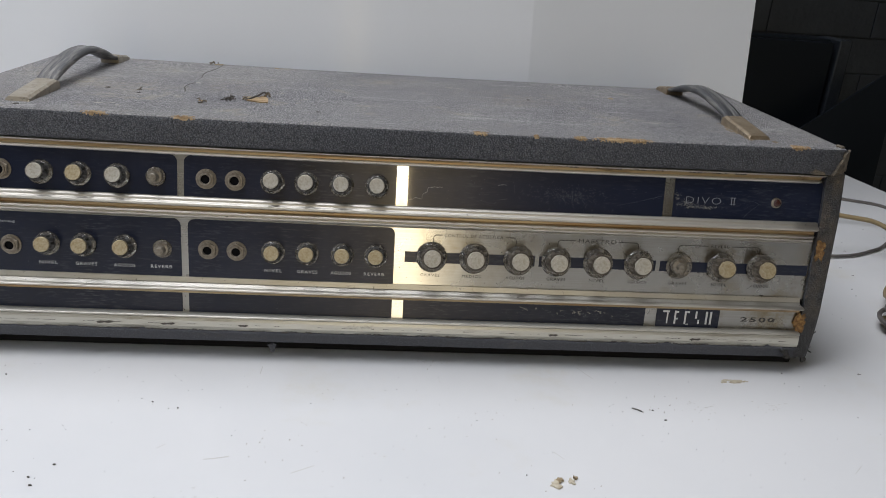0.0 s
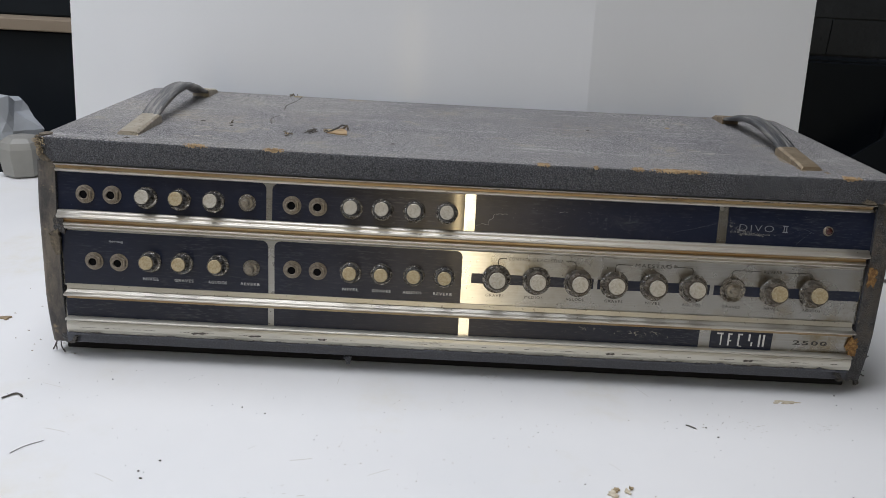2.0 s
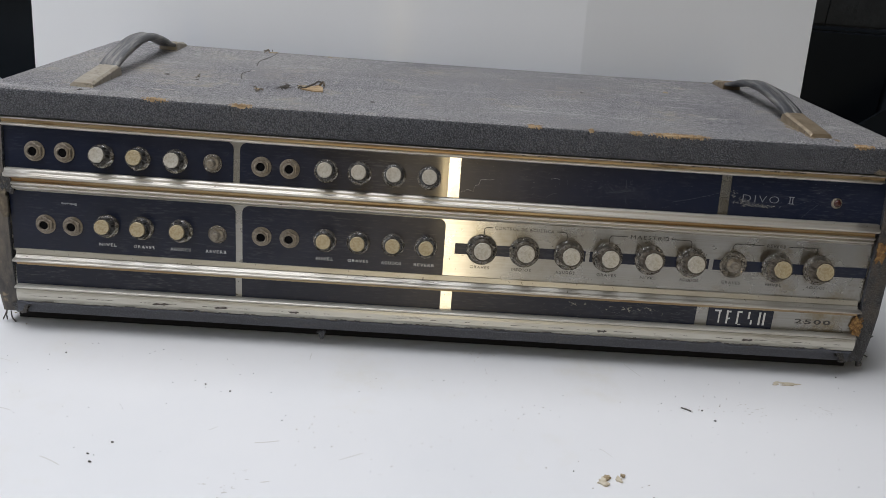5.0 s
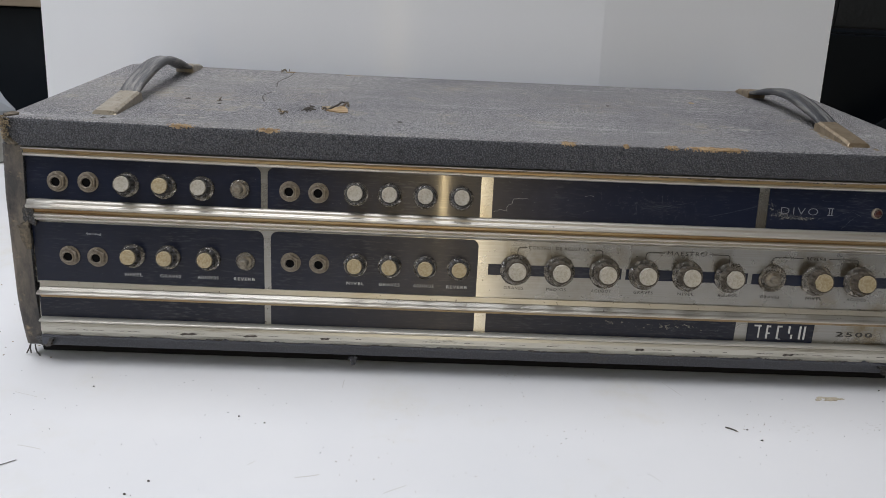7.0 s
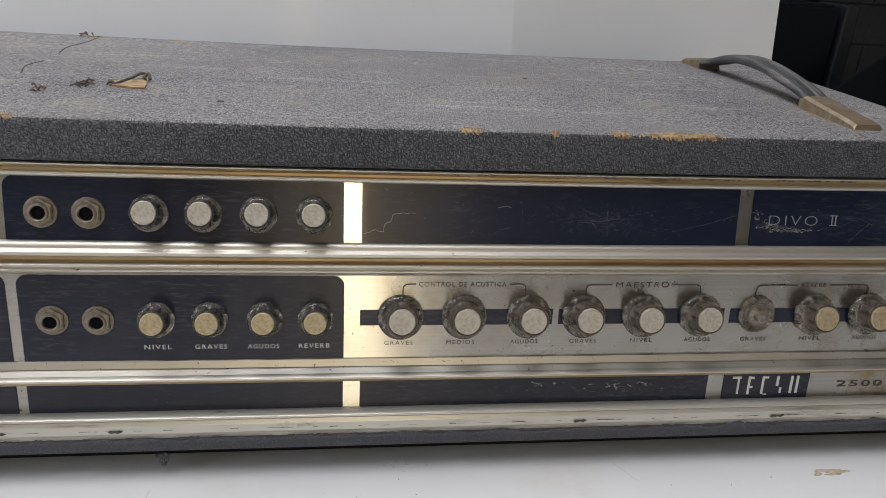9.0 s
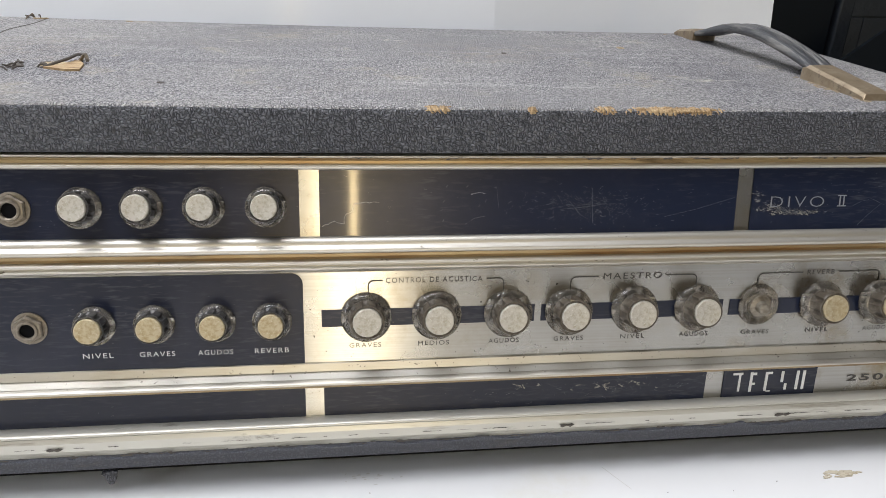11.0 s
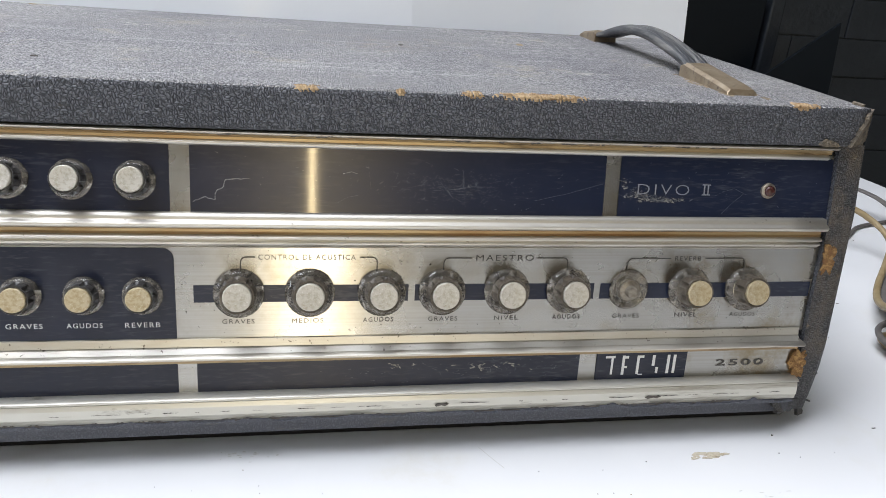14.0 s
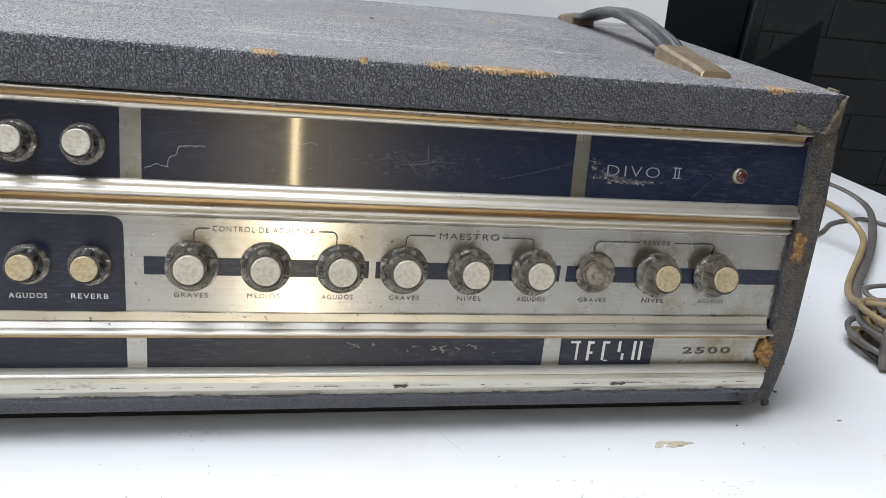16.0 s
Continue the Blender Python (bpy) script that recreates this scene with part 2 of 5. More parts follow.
fray_tan.blend(fray_tan.noise(260, 6, 0.7, (1, 1, 1), 0.45, 0.65), (0.24, 0.195, 0.135)).blend(fray_tan.noise(90, 5, 0.7, (1, 1, 1), 0.52, 0.68), (0.05, 0.045, 0.04))
fray_tan.bump(fray_tan.noise(700, 5, 0.7), 1.0, 0.0015)
fray_pale = Mat("pale_tan_thread", (0.36, 0.29, 0.19), 0.85)
fray_pale.blend(fray_pale.noise(500, 4, 0.7, (1, 1, 1), 0.45, 0.65), (0.20, 0.15, 0.09))
knob_plastic = Mat("smoky_dusty_knob_plastic", (0.075, 0.062, 0.047), 0.42)
knob_plastic.blend(knob_plastic.noise(120, 6, 0.7, (1, 1, 1), 0.5, 0.75), (0.22, 0.195, 0.155)).blend(knob_plastic.noise(700, 3, 0.6, (1, 1, 1), 0.66, 0.76), (0.24, 0.21, 0.17))
knob_black = Mat("dark_knob_plastic", (0.055, 0.053, 0.052), 0.3)
knob_black.blend(knob_black.noise(120, 6, 0.7, (1, 1, 1), 0.48, 0.72), (0.19, 0.183, 0.17)).blend(knob_black.noise(700, 3, 0.6, (1, 1, 1), 0.64, 0.74), (0.26, 0.25, 0.23))
cap_silver = Mat("spun_aluminium_cap", (0.50, 0.475, 0.42), 0.5, 0.45)
cap_silver.blend(cap_silver.noise(420, 6, 0.75, (1, 1, 1), 0.46, 0.62), (0.37, 0.34, 0.275)).blend(cap_silver.noise(900, 3, 0.6, (1, 1, 1), 0.60, 0.72), (0.62, 0.60, 0.55))
cap_silver.bump(cap_silver.noise(900, 5, 0.7), 0.5, 0.0004)
cap_brass = Mat("yellowed_aluminium_cap", (0.47, 0.40, 0.27), 0.5, 0.45)
cap_brass.blend(cap_brass.noise(420, 6, 0.75, (1, 1, 1), 0.45, 0.62), (0.34, 0.265, 0.145)).blend(cap_brass.noise(900, 3, 0.6, (1, 1, 1), 0.60, 0.72), (0.58, 0.53, 0.41))
cap_brass.bump(cap_brass.noise(900, 5, 0.7), 0.5, 0.0004)
nut_metal = Mat("dull_nickel_nut", (0.25, 0.215, 0.17), 0.45, 0.5)
nut_metal.blend(nut_metal.noise(300, 4, 0.6, (1, 1, 1), 0.45, 0.7), (0.14, 0.12, 0.095))
shaft_metal = Mat("dusty_tan_shaft", (0.23, 0.205, 0.165), 0.45, 0.3)
shaft_metal.blend(shaft_metal.noise(300, 5, 0.7, (1, 1, 1), 0.45, 0.65), (0.12, 0.10, 0.075))
smoky_clear = Mat("smoky_clear_acrylic", (0.60, 0.555, 0.49), 0.16)
smoky_clear.blend(smoky_clear.noise(260, 6, 0.75, (1, 1, 1), 0.50, 0.72), (0.40, 0.37, 0.315)).vary("Transmission Weight", smoky_clear.noise(240, 6, 0.75, (1, 1, 1), 0.46, 0.68), 0.94, 0.50)
smoky_clear.b.inputs["IOR"].default_value = 1.42
hole_black = Mat("dark_hole_fill", (0.004, 0.004, 0.005), 0.8, 0.0, 0.1)
lens_red = Mat("dark_red_lens", (0.05, 0.016, 0.013), 0.2)

strap_mat = Mat("grey_black_vinyl_strap", (0.085, 0.086, 0.090), 0.5)
strap_mat.blend(strap_mat.noise(380, 5, 0.65, (1, 0.05, 0.3), 0.45, 0.62), (0.235, 0.225, 0.21)).bump(strap_mat.noise(520, 3, 0.6, (1, 0.03, 0.3)), 1.0, 0.0016)
tan_plate = Mat("browned_brass_plated_end", (0.235, 0.180, 0.118), 0.42, 0.5)
tan_plate.blend(tan_plate.noise(90, 6, 0.65, (1, 1, 1), 0.42, 0.7), (0.33, 0.27, 0.19)).blend(tan_plate.noise(240, 5, 0.7, (1, 1, 1), 0.55, 0.7), (0.13, 0.10, 0.07))
# Same strap pattern as strap_mat in darker tones, for the right handle.
strap_dark = Mat("black_vinyl_strap", (0.040, 0.042, 0.047), 0.42)
strap_dark.blend(strap_dark.noise(380, 5, 0.65, (1, 0.05, 0.3), 0.48, 0.64), (0.15, 0.145, 0.135)).bump(strap_dark.noise(520, 3, 0.6, (1, 0.03, 0.3)), 1.0, 0.0016)
brass_plate = Mat("dusty_brass_plated_end", (0.33, 0.285, 0.215), 0.38, 0.5)
brass_plate.blend(brass_plate.noise(90, 6, 0.65, (1, 1, 1), 0.42, 0.7), (0.45, 0.41, 0.34)).blend(brass_plate.noise(240, 5, 0.7, (1, 1, 1), 0.55, 0.7), (0.13, 0.11, 0.08))

table_white = Mat("white_melamine_tabletop", (0.80, 0.80, 0.80), 0.32)
table_white.blend(table_white.noise(3, 5, 0.6, (1, 1, 1), 0.45, 0.8), (0.74, 0.75, 0.76)).blend(table_white.noise(40, 8, 0.75, (1, 1, 1), 0.66, 0.8), (0.62, 0.61, 0.58))
table_white.blend(table_white.times(table_white.noise(7, 5, 0.6, (1, 1, 1), 0.54, 0.74), table_white.noise(60, 6, 0.75, (1, 1, 1), 0.3, 0.7)), (0.72, 0.69, 0.60))
table_white.vary("Roughness", table_white.noise(20, 5), 0.25, 0.45)
board_white = Mat("white_glossy_backing_board", (0.74, 0.76, 0.79), 0.2, 0.0, 0.032)
board_white.blend(board_white.noise(2.0, 4, 0.6, (1, 1, 0.4), 0.4, 0.75), (0.69, 0.71, 0.735)).vary("Roughness", board_white.noise(8, 4), 0.09, 0.12)
rubber = Mat("black_rubber", (0.011, 0.011, 0.013), 0.7, 0.0, 0.2)
brick_dark = Mat("black_painted_brick", (0.014, 0.0185, 0.025), 0.6)
brick_dark.blend(brick_dark.noise(9, 6, 0.6, (1, 1, 1), 0.5, 0.8), (0.027, 0.033, 0.041)).bump(brick_dark.noise(60, 6), 0.5, 0.004)
dark_paint = Mat("matt_black_paint", (0.0045, 0.0075, 0.0115), 0.6, 0.0, 0.2)
dark_paint.blend(dark_paint.noise(6, 5, 0.6, (1, 1, 1), 0.5, 0.8), (0.008, 0.0115, 0.016))
plaster = Mat("grey_plaster", (0.46, 0.47, 0.49), 0.85)
plaster.blend(plaster.noise(2, 6), (0.38, 0.39, 0.40)).bump(plaster.noise(40, 6), 0.2, 0.004)
# Unseen east wall, made dark so that the metal front reflects less light.
dim_wall = Mat("dark_unseen_wall", (0.09, 0.09, 0.095), 0.85)
dim_wall.blend(dim_wall.noise(2, 6), (0.06, 0.06, 0.065))
scuff_grey = Mat("grey_scuff", (0.66, 0.65, 0.62), 0.6)
concrete = Mat("concrete_floor", (0.25, 0.25, 0.25), 0.8)
concrete.blend(concrete.noise(3, 7), (0.18, 0.18, 0.18))
shelf_wood = Mat("brown_shelf_wood", (0.25, 0.205, 0.155), 0.6)
shelf_wood.blend(shelf_wood.noise(30, 5, 0.6, (0.1, 1, 1)), (0.22, 0.17, 0.12))
cable_yellow = Mat("yellowed_cable_jacket", (0.31, 0.235, 0.125), 0.5)
cable_yellow.blend(cable_yellow.noise(60, 5, 0.6, (1, 1, 1), 0.45, 0.8), (0.20, 0.15, 0.07))
cable_grey = Mat("grey_brown_cable_jacket", (0.11, 0.10, 0.095), 0.5)
cable_grey.blend(cable_grey.noise(60, 5, 0.6, (1, 1, 1), 0.45, 0.8), (0.19, 0.175, 0.15))
crumb_tan = Mat("tan_chip", (0.40, 0.32, 0.20), 0.8)
crumb_tan.blend(crumb_tan.noise(400, 5, 0.7, (1, 1, 1), 0.45, 0.65), (0.24, 0.17, 0.09))
stain_tan = Mat("dried_glue_smear", (0.62, 0.56, 0.44), 0.6)
stain_tan.blend(stain_tan.noise(300, 6, 0.7, (1, 1, 1), 0.45, 0.65), (0.46, 0.38, 0.26))
crumb_dark = Mat("dark_speck", (0.085, 0.075, 0.065), 0.8)
crumb_brown = Mat("brown_chip", (0.27, 0.20, 0.12), 0.8)
grit_grey = Mat("beige_grey_plastic", (0.30, 0.295, 0.27), 0.5)
grit_grey.blend(grit_grey.noise(25, 5), (0.20, 0.20, 0.19))
pale_bag = Mat("pale_blue_grey_plastic", (0.42, 0.45, 0.49), 0.45)
pale_bag.blend(pale_bag.noise(25, 5), (0.28, 0.30, 0.33))

# ---- building helpers ----
KU, KL, ZM = 0.196, 0.104, 0.14


def lean(z):
    """The y of the amplifier's front at height z: two flat planes that meet at the middle rail."""
    return (KU if z > ZM else KL) * (z - ZM)


def sag(x, z):
    """The old cabinet's top hangs a few millimetres in the middle."""
    return -0.0035 * (1 - (x / 0.42) ** 2) * min(max(z / 0.25, 0), 1)


def finish(bm, name, material, sagging=False, smooth=False):
    bmesh.ops.recalc_face_normals(bm, faces=bm.faces)
    if sagging:
        for v in bm.verts:
            v.co.z += sag(v.co.x, v.co.z)
    uv = bm.loops.layers.uv.new("uv")
    for f in bm.faces:
        f.smooth = smooth
        for loop in f.loops:
            loop[uv].uv = (loop.vert.co.x, loop.vert.co.z)
    me = bpy.data.meshes.new(name)
    bm.to_mesh(me)
    bm.free()
    for mat in material if isinstance(material, (list, tuple)) else (material,):
        me.materials.append(mat.m)
    return me


def hang(ob, parent):
    ob.parent = parent
    up = parent.matrix_basis.copy()
    if parent.parent:
        up = parent.parent.matrix_basis @ parent.matrix_parent_inverse @ up
    ob.matrix_parent_inverse = up.inverted()
    return ob


def part(name, bm, material, parent, label="", sagging=False, smooth=False):
    ob = new(name, bm if isinstance(bm, bpy.types.Mesh) else finish(bm, name, material, sagging, smooth))
    hang(ob, parent)
    return tagged(ob, label)


def thing(name, at, label, category, group="", kind=""):
    ob = new(name)
    ob.empty_display_size = 0.05
    ob.matrix_basis = Matrix.Translation(at)
    return tagged(ob, label, category, group, kind)


def solid(name, bm, material, label, category, group="", kind="", smooth=False):
    return tagged(new(name, finish(bm, name, material, False, smooth)), label, category, group, kind)


def box(bm, a, b, bevel=0.0, seg=2, m=None):
    """A box from corner a to corner b, with rounded edges."""
    c = [(p + q) / 2 for p, q in zip(a, b)]
    s = [abs(q - p) for p, q in zip(a, b)]
    r = bmesh.ops.create_cube(bm, size=1, matrix=Matrix.LocRotScale(c, None, s))
    verts = r["verts"]
    if bevel:
        edges = list({e for v in verts for e in v.link_edges})
        r = bmesh.ops.bevel(bm, geom=edges, offset=bevel, segments=seg, affect="EDGES", profile=0.5)
        verts = list({v for f in r["faces"] for v in f.verts} | {v for v in verts if v.is_valid})
    if m is not None:
        bmesh.ops.transform(bm, matrix=m, verts=verts)
    return verts


def bar(bm, profile, xs):
    """A closed (y, z) profile drawn along x through the stations xs."""
    rings = [[bm.verts.new((x, y, z)) for y, z in profile] for x in xs]
    n = len(profile)
    for a, b in zip(rings, rings[1:]):
        for i in range(n):
            bm.faces.new((a[i], a[(i + 1) % n], b[(i + 1) % n], b[i]))
    bm.faces.new(rings[0])
    bm.faces.new(rings[-1][::-1])


def lathe(bm, profile, seg=28, flutes=0, depth=0.0, z0=0.0, z1=0.0):
    """A (radius, height) profile turned round z; flutes cut into the heights z0 to z1."""
    rings = []
    for r, h in profile:
        ring = []
        for i in range(seg):
            a = 2 * math.pi * i / seg
            rr = r - (depth * max(0, math.cos(flutes * a)) ** 0.5 if flutes and z0 <= h <= z1 else 0)
            ring.append(bm.verts.new((rr * math.cos(a), rr * math.sin(a), h)))
        rings.append(ring)
    for a, b in zip(rings, rings[1:]):
        for i in range(seg):
            bm.faces.new((a[i], a[(i + 1) % seg], b[(i + 1) % seg], b[i]))
    bm.faces.new(rings[0][::-1])
    bm.faces.new(rings[-1])


def tube(bm, points, radius, seg=8, flat=1.0):
    """A round cord along points; flat squeezes it in height."""
    rings = []
    for i, p in enumerate(points):
        d = (points[min(i + 1, len(points) - 1)] - points[max(i - 1, 0)]).normalized()
        side = d.cross(Vector((0, 0, 1)))
        side = side.normalized() if side.length > 1e-4 else Vector((1, 0, 0))
        up = side.cross(d).normalized()
        rings.append([bm.verts.new(p + radius * (math.cos(a) * side + flat * math.sin(a) * up)) for a in (2 * math.pi * k / seg for k in range(seg))])
    for a, b in zip(rings, rings[1:]):
        for k in range(seg):
            bm.faces.new((a[k], a[(k + 1) % seg], b[(k + 1) % seg], b[k]))
    bm.faces.new(rings[0][::-1])
    bm.faces.new(rings[-1])


def spline(points, steps=10):
    """A smooth line of Vectors through the given points."""
    ps = [Vector(p) for p in points]
    ps = [2 * ps[0] - ps[1]] + ps + [2 * ps[-1] - ps[-2]]
    out = []
    for a, b, c, d in zip(ps, ps[1:], ps[2:], ps[3:]):
        for k in range(steps):
            t = k / steps
            out.append(0.5 * (2 * b + (c - a) * t + (2 * a - 5 * b + 4 * c - d) * t * t + (3 * b - a - 3 * c + d) * t ** 3))
    return out + [ps[-2]]


def on_front(x, z, out=0.0):
    """The pose on the amplifier's front: local z points out of it, local y up along it."""
    k = KU if z > ZM else KL
    u, n = Vector((0, k, 1)).normalized(), Vector((0, -1, k)).normalized()
    p = Vector((x, lean(z), z + sag(x, z))) + out * n
    return Matrix(((1, u.x, n.x, p.x), (0, u.y, n.y, p.y), (0, u.z, n.z, p.z), (0, 0, 0, 1)))


def plate(bm, x0, x1, z0, z1, out0, out1, radii=(0, 0, 0, 0), cuts=24):
    """A flat piece on the front from depth out0 to out1; radii of its corners: bottom left, bottom right, top right, top left."""
    ring = []
    for (cx, cz, sx, sz, a0), r in zip(((x0, z0, 1, 1, 180), (x1, z0, -1, 1, 270), (x1, z1, -1, -1, 0), (x0, z1, 1, -1, 90)), radii):
        if r:
            for k in range(7):
                a = radians(a0 + 15 * k)
                ring.append((cx + sx * r + r * math.cos(a), cz + sz * r + r * math.sin(a)))
        else:
            ring.append((cx, cz))
    full = []
    for (xa, za), (xb, zb) in zip(ring, ring[1:] + ring[:1]):
        n = max(1, int(abs(xb - xa) / 0.03))
        full += [(xa + (xb - xa) * k / n, za + (zb - za) * k / n) for k in range(n)]
    k = KU if (z0 + z1) / 2 > ZM else KL
    nrm = Vector((0, -1, k)).normalized()
    low = [bm.verts.new(Vector((x, k * (z - ZM), z)) + out0 * nrm) for x, z in full]
    top = [bm.verts.new(Vector((x, k * (z - ZM), z)) + out1 * nrm) for x, z in full]
    bm.faces.new(top)
    bm.faces.new(low[::-1])
    for i in range(len(full)):
        j = (i + 1) % len(full)
        bm.faces.new((low[i], low[j], top[j], top[i]))

# ---- the setting ----
FLOOR = -0.75
bm = bmesh.new(); box(bm, (-2.3, -9.2, FLOOR - 0.1), (2.3, 1.2, FLOOR))
solid("floor", bm, concrete, "bare grey concrete workshop floor", "floor", kind="structure")
# Unseen ceiling and plain walls, added to close the room and bounce light.
bm = bmesh.new(); box(bm, (-2.3, -9.2, 2.8), (2.3, 1.2, 2.9))
solid("ceiling", bm, plaster, "plain grey ceiling, unseen, added to close the room", "ceiling", kind="structure")
bm = bmesh.new(); box(bm, (-2.4, -9.3, FLOOR), (-2.3, 1.2, 2.8))
solid("wall_west", bm, plaster, "plain grey wall, unseen, added to close the room", "wall", kind="structure")
bm = bmesh.new(); box(bm, (2.3, -9.3, FLOOR), (2.4, 1.2, 2.8))
solid("wall_east", bm, dim_wall, "dark wall, unseen, added to dim what the front reflects", "wall", kind="structure")
bm = bmesh.new(); box(bm, (-2.3, -9.3, FLOOR), (2.3, -9.2, 2.8))
solid("wall_south", bm, plaster, "plain grey wall, unseen, added to close the room", "wall", kind="structure")
bm = bmesh.new(); box(bm, (-2.3, 1.0, FLOOR), (2.3, 1.2, 2.8))
wall_north = solid("wall_north", bm, brick_dark, "brick wall painted matt black", "wall", kind="structure")

# ---- table ----
bm = bmesh.new()
box(bm, (-1.85, -1.25, -0.03), (0.0, 0.0, 0.0), 0.0015, 2)
TABLE = Matrix.Translation((0.807, 0.732, 0)) @ Matrix.Rotation(radians(6), 4, "Z")
table = thing("table", (0, 0, FLOOR), "white melamine worktable, scuffed and sprinkled with crumbs", "table")
top_ob = part("tabletop", bm, table_white, table)
top_ob.matrix_basis = TABLE
for lx in (-1.79, -0.06):
    for ly in (-1.19, -0.06):
        bm = bmesh.new(); box(bm, (lx - 0.025, ly - 0.025, FLOOR), (lx + 0.025, ly + 0.025, -0.03), 0.003)
        part("leg", bm, dark_paint, table).matrix_basis = TABLE

# ---- white board behind the amplifier ----
BL, BY = 0.15, 0.335
bm = bmesh.new()
# Added bend: turned 7 degrees, the right part catches less light than the left.
TONE_STEP_X, TURN = 0.150, math.tan(radians(7.0))
plan = [(-0.499, 0.0), (TONE_STEP_X - 0.006, 0.0), (TONE_STEP_X, 0.0001), (TONE_STEP_X + 0.006, 0.0006 * TURN), (0.4595, (0.4595 - TONE_STEP_X) * TURN)]
rings = [[bm.verts.new(p) for p in ((x, y, 0), (x, y, 1.25), (x, y + 0.014, 1.25), (x, y + 0.014, 0))] for x, y in plan]
for p, q in zip(rings, rings[1:]):
    for k in range(4):
        bm.faces.new((p[k], p[(k + 1) % 4], q[(k + 1) % 4], q[k]))
bm.faces.new(rings[0]); bm.faces.new(rings[-1][::-1])
board = solid("backing_board", bm, board_white, "large white laminated board leaning back, right part turned to render darker", "board")
board.matrix_basis = pose(0, BY, 0.001, -math.degrees(math.atan(BL)), 0, 2.2)

# ---- dark corner behind the table ----


def cupboard(name, x0, x1, y0, y1, top, label):
    c = thing(name, ((x0 + x1) / 2, (y0 + y1) / 2, FLOOR), label, "cabinet")
    bm = bmesh.new(); box(bm, (x0, y0 + 0.02, FLOOR), (x1, y1, top), 0.002)
    part("body", bm, dark_paint, c)
    mid = (x0 + x1) / 2
    for a, b in ((x0 + 0.002, mid - 0.002), (mid + 0.002, x1 - 0.002)):
        bm = bmesh.new(); box(bm, (a, y0, FLOOR + 0.05), (b, y0 + 0.018, top - 0.004), 0.002)
        part("door", bm, dark_paint, c)


cupboard("black_cabinet", 0.30, 0.852, 0.90, 0.985, 0.215, "flat black cupboard standing against the black brick wall")
bm = bmesh.new(); box(bm, (0.858, 0.895, FLOOR), (0.884, 0.985, 0.217), 0.003)
solid("batten", bm, brick_dark, "upright dark grey wooden batten beside the cupboard", "batten")
bm = bmesh.new()
ring = ((0.60, FLOOR), (0.60, -0.04), (0.895, 0.188), (0.903, 0.10), (0.93, FLOOR))
lo, hi = [[bm.verts.new((x, y, z)) for x, z in ring] for y in (0.755, 0.761)]
bm.faces.new(lo); bm.faces.new(hi[::-1])
for i in range(5):
    bm.faces.new((lo[i], hi[i], hi[(i + 1) % 5], lo[(i + 1) % 5]))
solid("slanted_panel", bm, dark_paint, "black panel with a slanting top edge standing behind the table", "panel")

cupboard("dark_cupboard", -1.5, -0.42, 0.83, 0.985, 0.20, "black cupboard below a wooden shelf")
bm = bmesh.new(); box(bm, (-1.55, 0.80, 0.2005), (-0.40, 0.99, 0.222), 0.002)
solid("wall_shelf", bm, shelf_wood, "brown wooden shelf board on top of the black cupboard", "shelf")
bm = bmesh.new(); box(bm, (-1.2, 0.86, 0.2225), (-0.72, 0.97, 0.33), 0.004)
solid("black_box", bm, dark_paint, "black box lying on the wooden shelf", "box")


def lump(size, seed, rough):
    bm = bmesh.new()
    bmesh.ops.create_icosphere(bm, subdivisions=3, radius=1.0)
    for v in bm.verts:
        d = 1 + rough * noise.noise(v.co * 1.6 + Vector((seed, 0, 0))) - 0.10 * abs(noise.noise(v.co * 4 + Vector((0, seed, 0))))
        v.co = Vector((v.co.x * size[0], v.co.y * size[1], max(v.co.z, -0.75) * size[2])) * d
    low = min(v.co.z for v in bm.verts)
    for v in bm.verts:
        v.co.z -= low
    return bm


bag = solid("crumpled_bag", lump((0.064, 0.04, 0.066), 2.0, 0.45), pale_bag, "crumpled pale blue-grey plastic bag on the white table", "bag")
bag.matrix_basis = pose(-0.775, 0.615, 0.0005, 0, 0, 20)
bm = bmesh.new()
lathe(bm, [(0.026, 0.0), (0.031, 0.003), (0.034, 0.030), (0.035, 0.046), (0.031, 0.056), (0.022, 0.062), (0.010, 0.064)], 7)
tub = solid("plastic_tub", bm, grit_grey, "small beige-grey plastic tub on the white table", "tub")
tub.matrix_basis = pose(-0.700, 0.560, 0.0005, 0, 0, 12)

# ---- the amplifier ----
UNDER_BLOCK_Y = 0.003
XL, XR, BACK, ZB, ZT = -0.3765, 0.3625, 0.272, 0.0125, 0.2005
IL, IR = -0.360, 0.345
STATIONS = [IL + (IR - IL) * k / 24 for k in range(25)]
WIDE = [XL + (XR - XL) * k / 26 for k in range(27)]
amp = thing("amplifier_head", (0, 0.13, 0), "worn vintage amplifier head in black grained vinyl, champagne metal front", "amplifier")


def round_profile(pts, radii):
    """Rounds the corners of a (y, z) outline."""
    out = []
    for i, (p, r) in enumerate(zip(pts, radii)):
        p = Vector(p)
        a, b = (Vector(pts[i - 1]) - p).normalized(), (Vector(pts[(i + 1) % len(pts)]) - p).normalized()
        if not r:
            out.append(tuple(p))
            continue
        for k in range(5):
            t = k / 4
            q = (p + a * r) * (1 - t) ** 2 + 2 * p * t * (1 - t) + (p + b * r) * t * t
            out.append(tuple(q))
    return out


# top board: its front strip hangs over the panels
bm = bmesh.new()
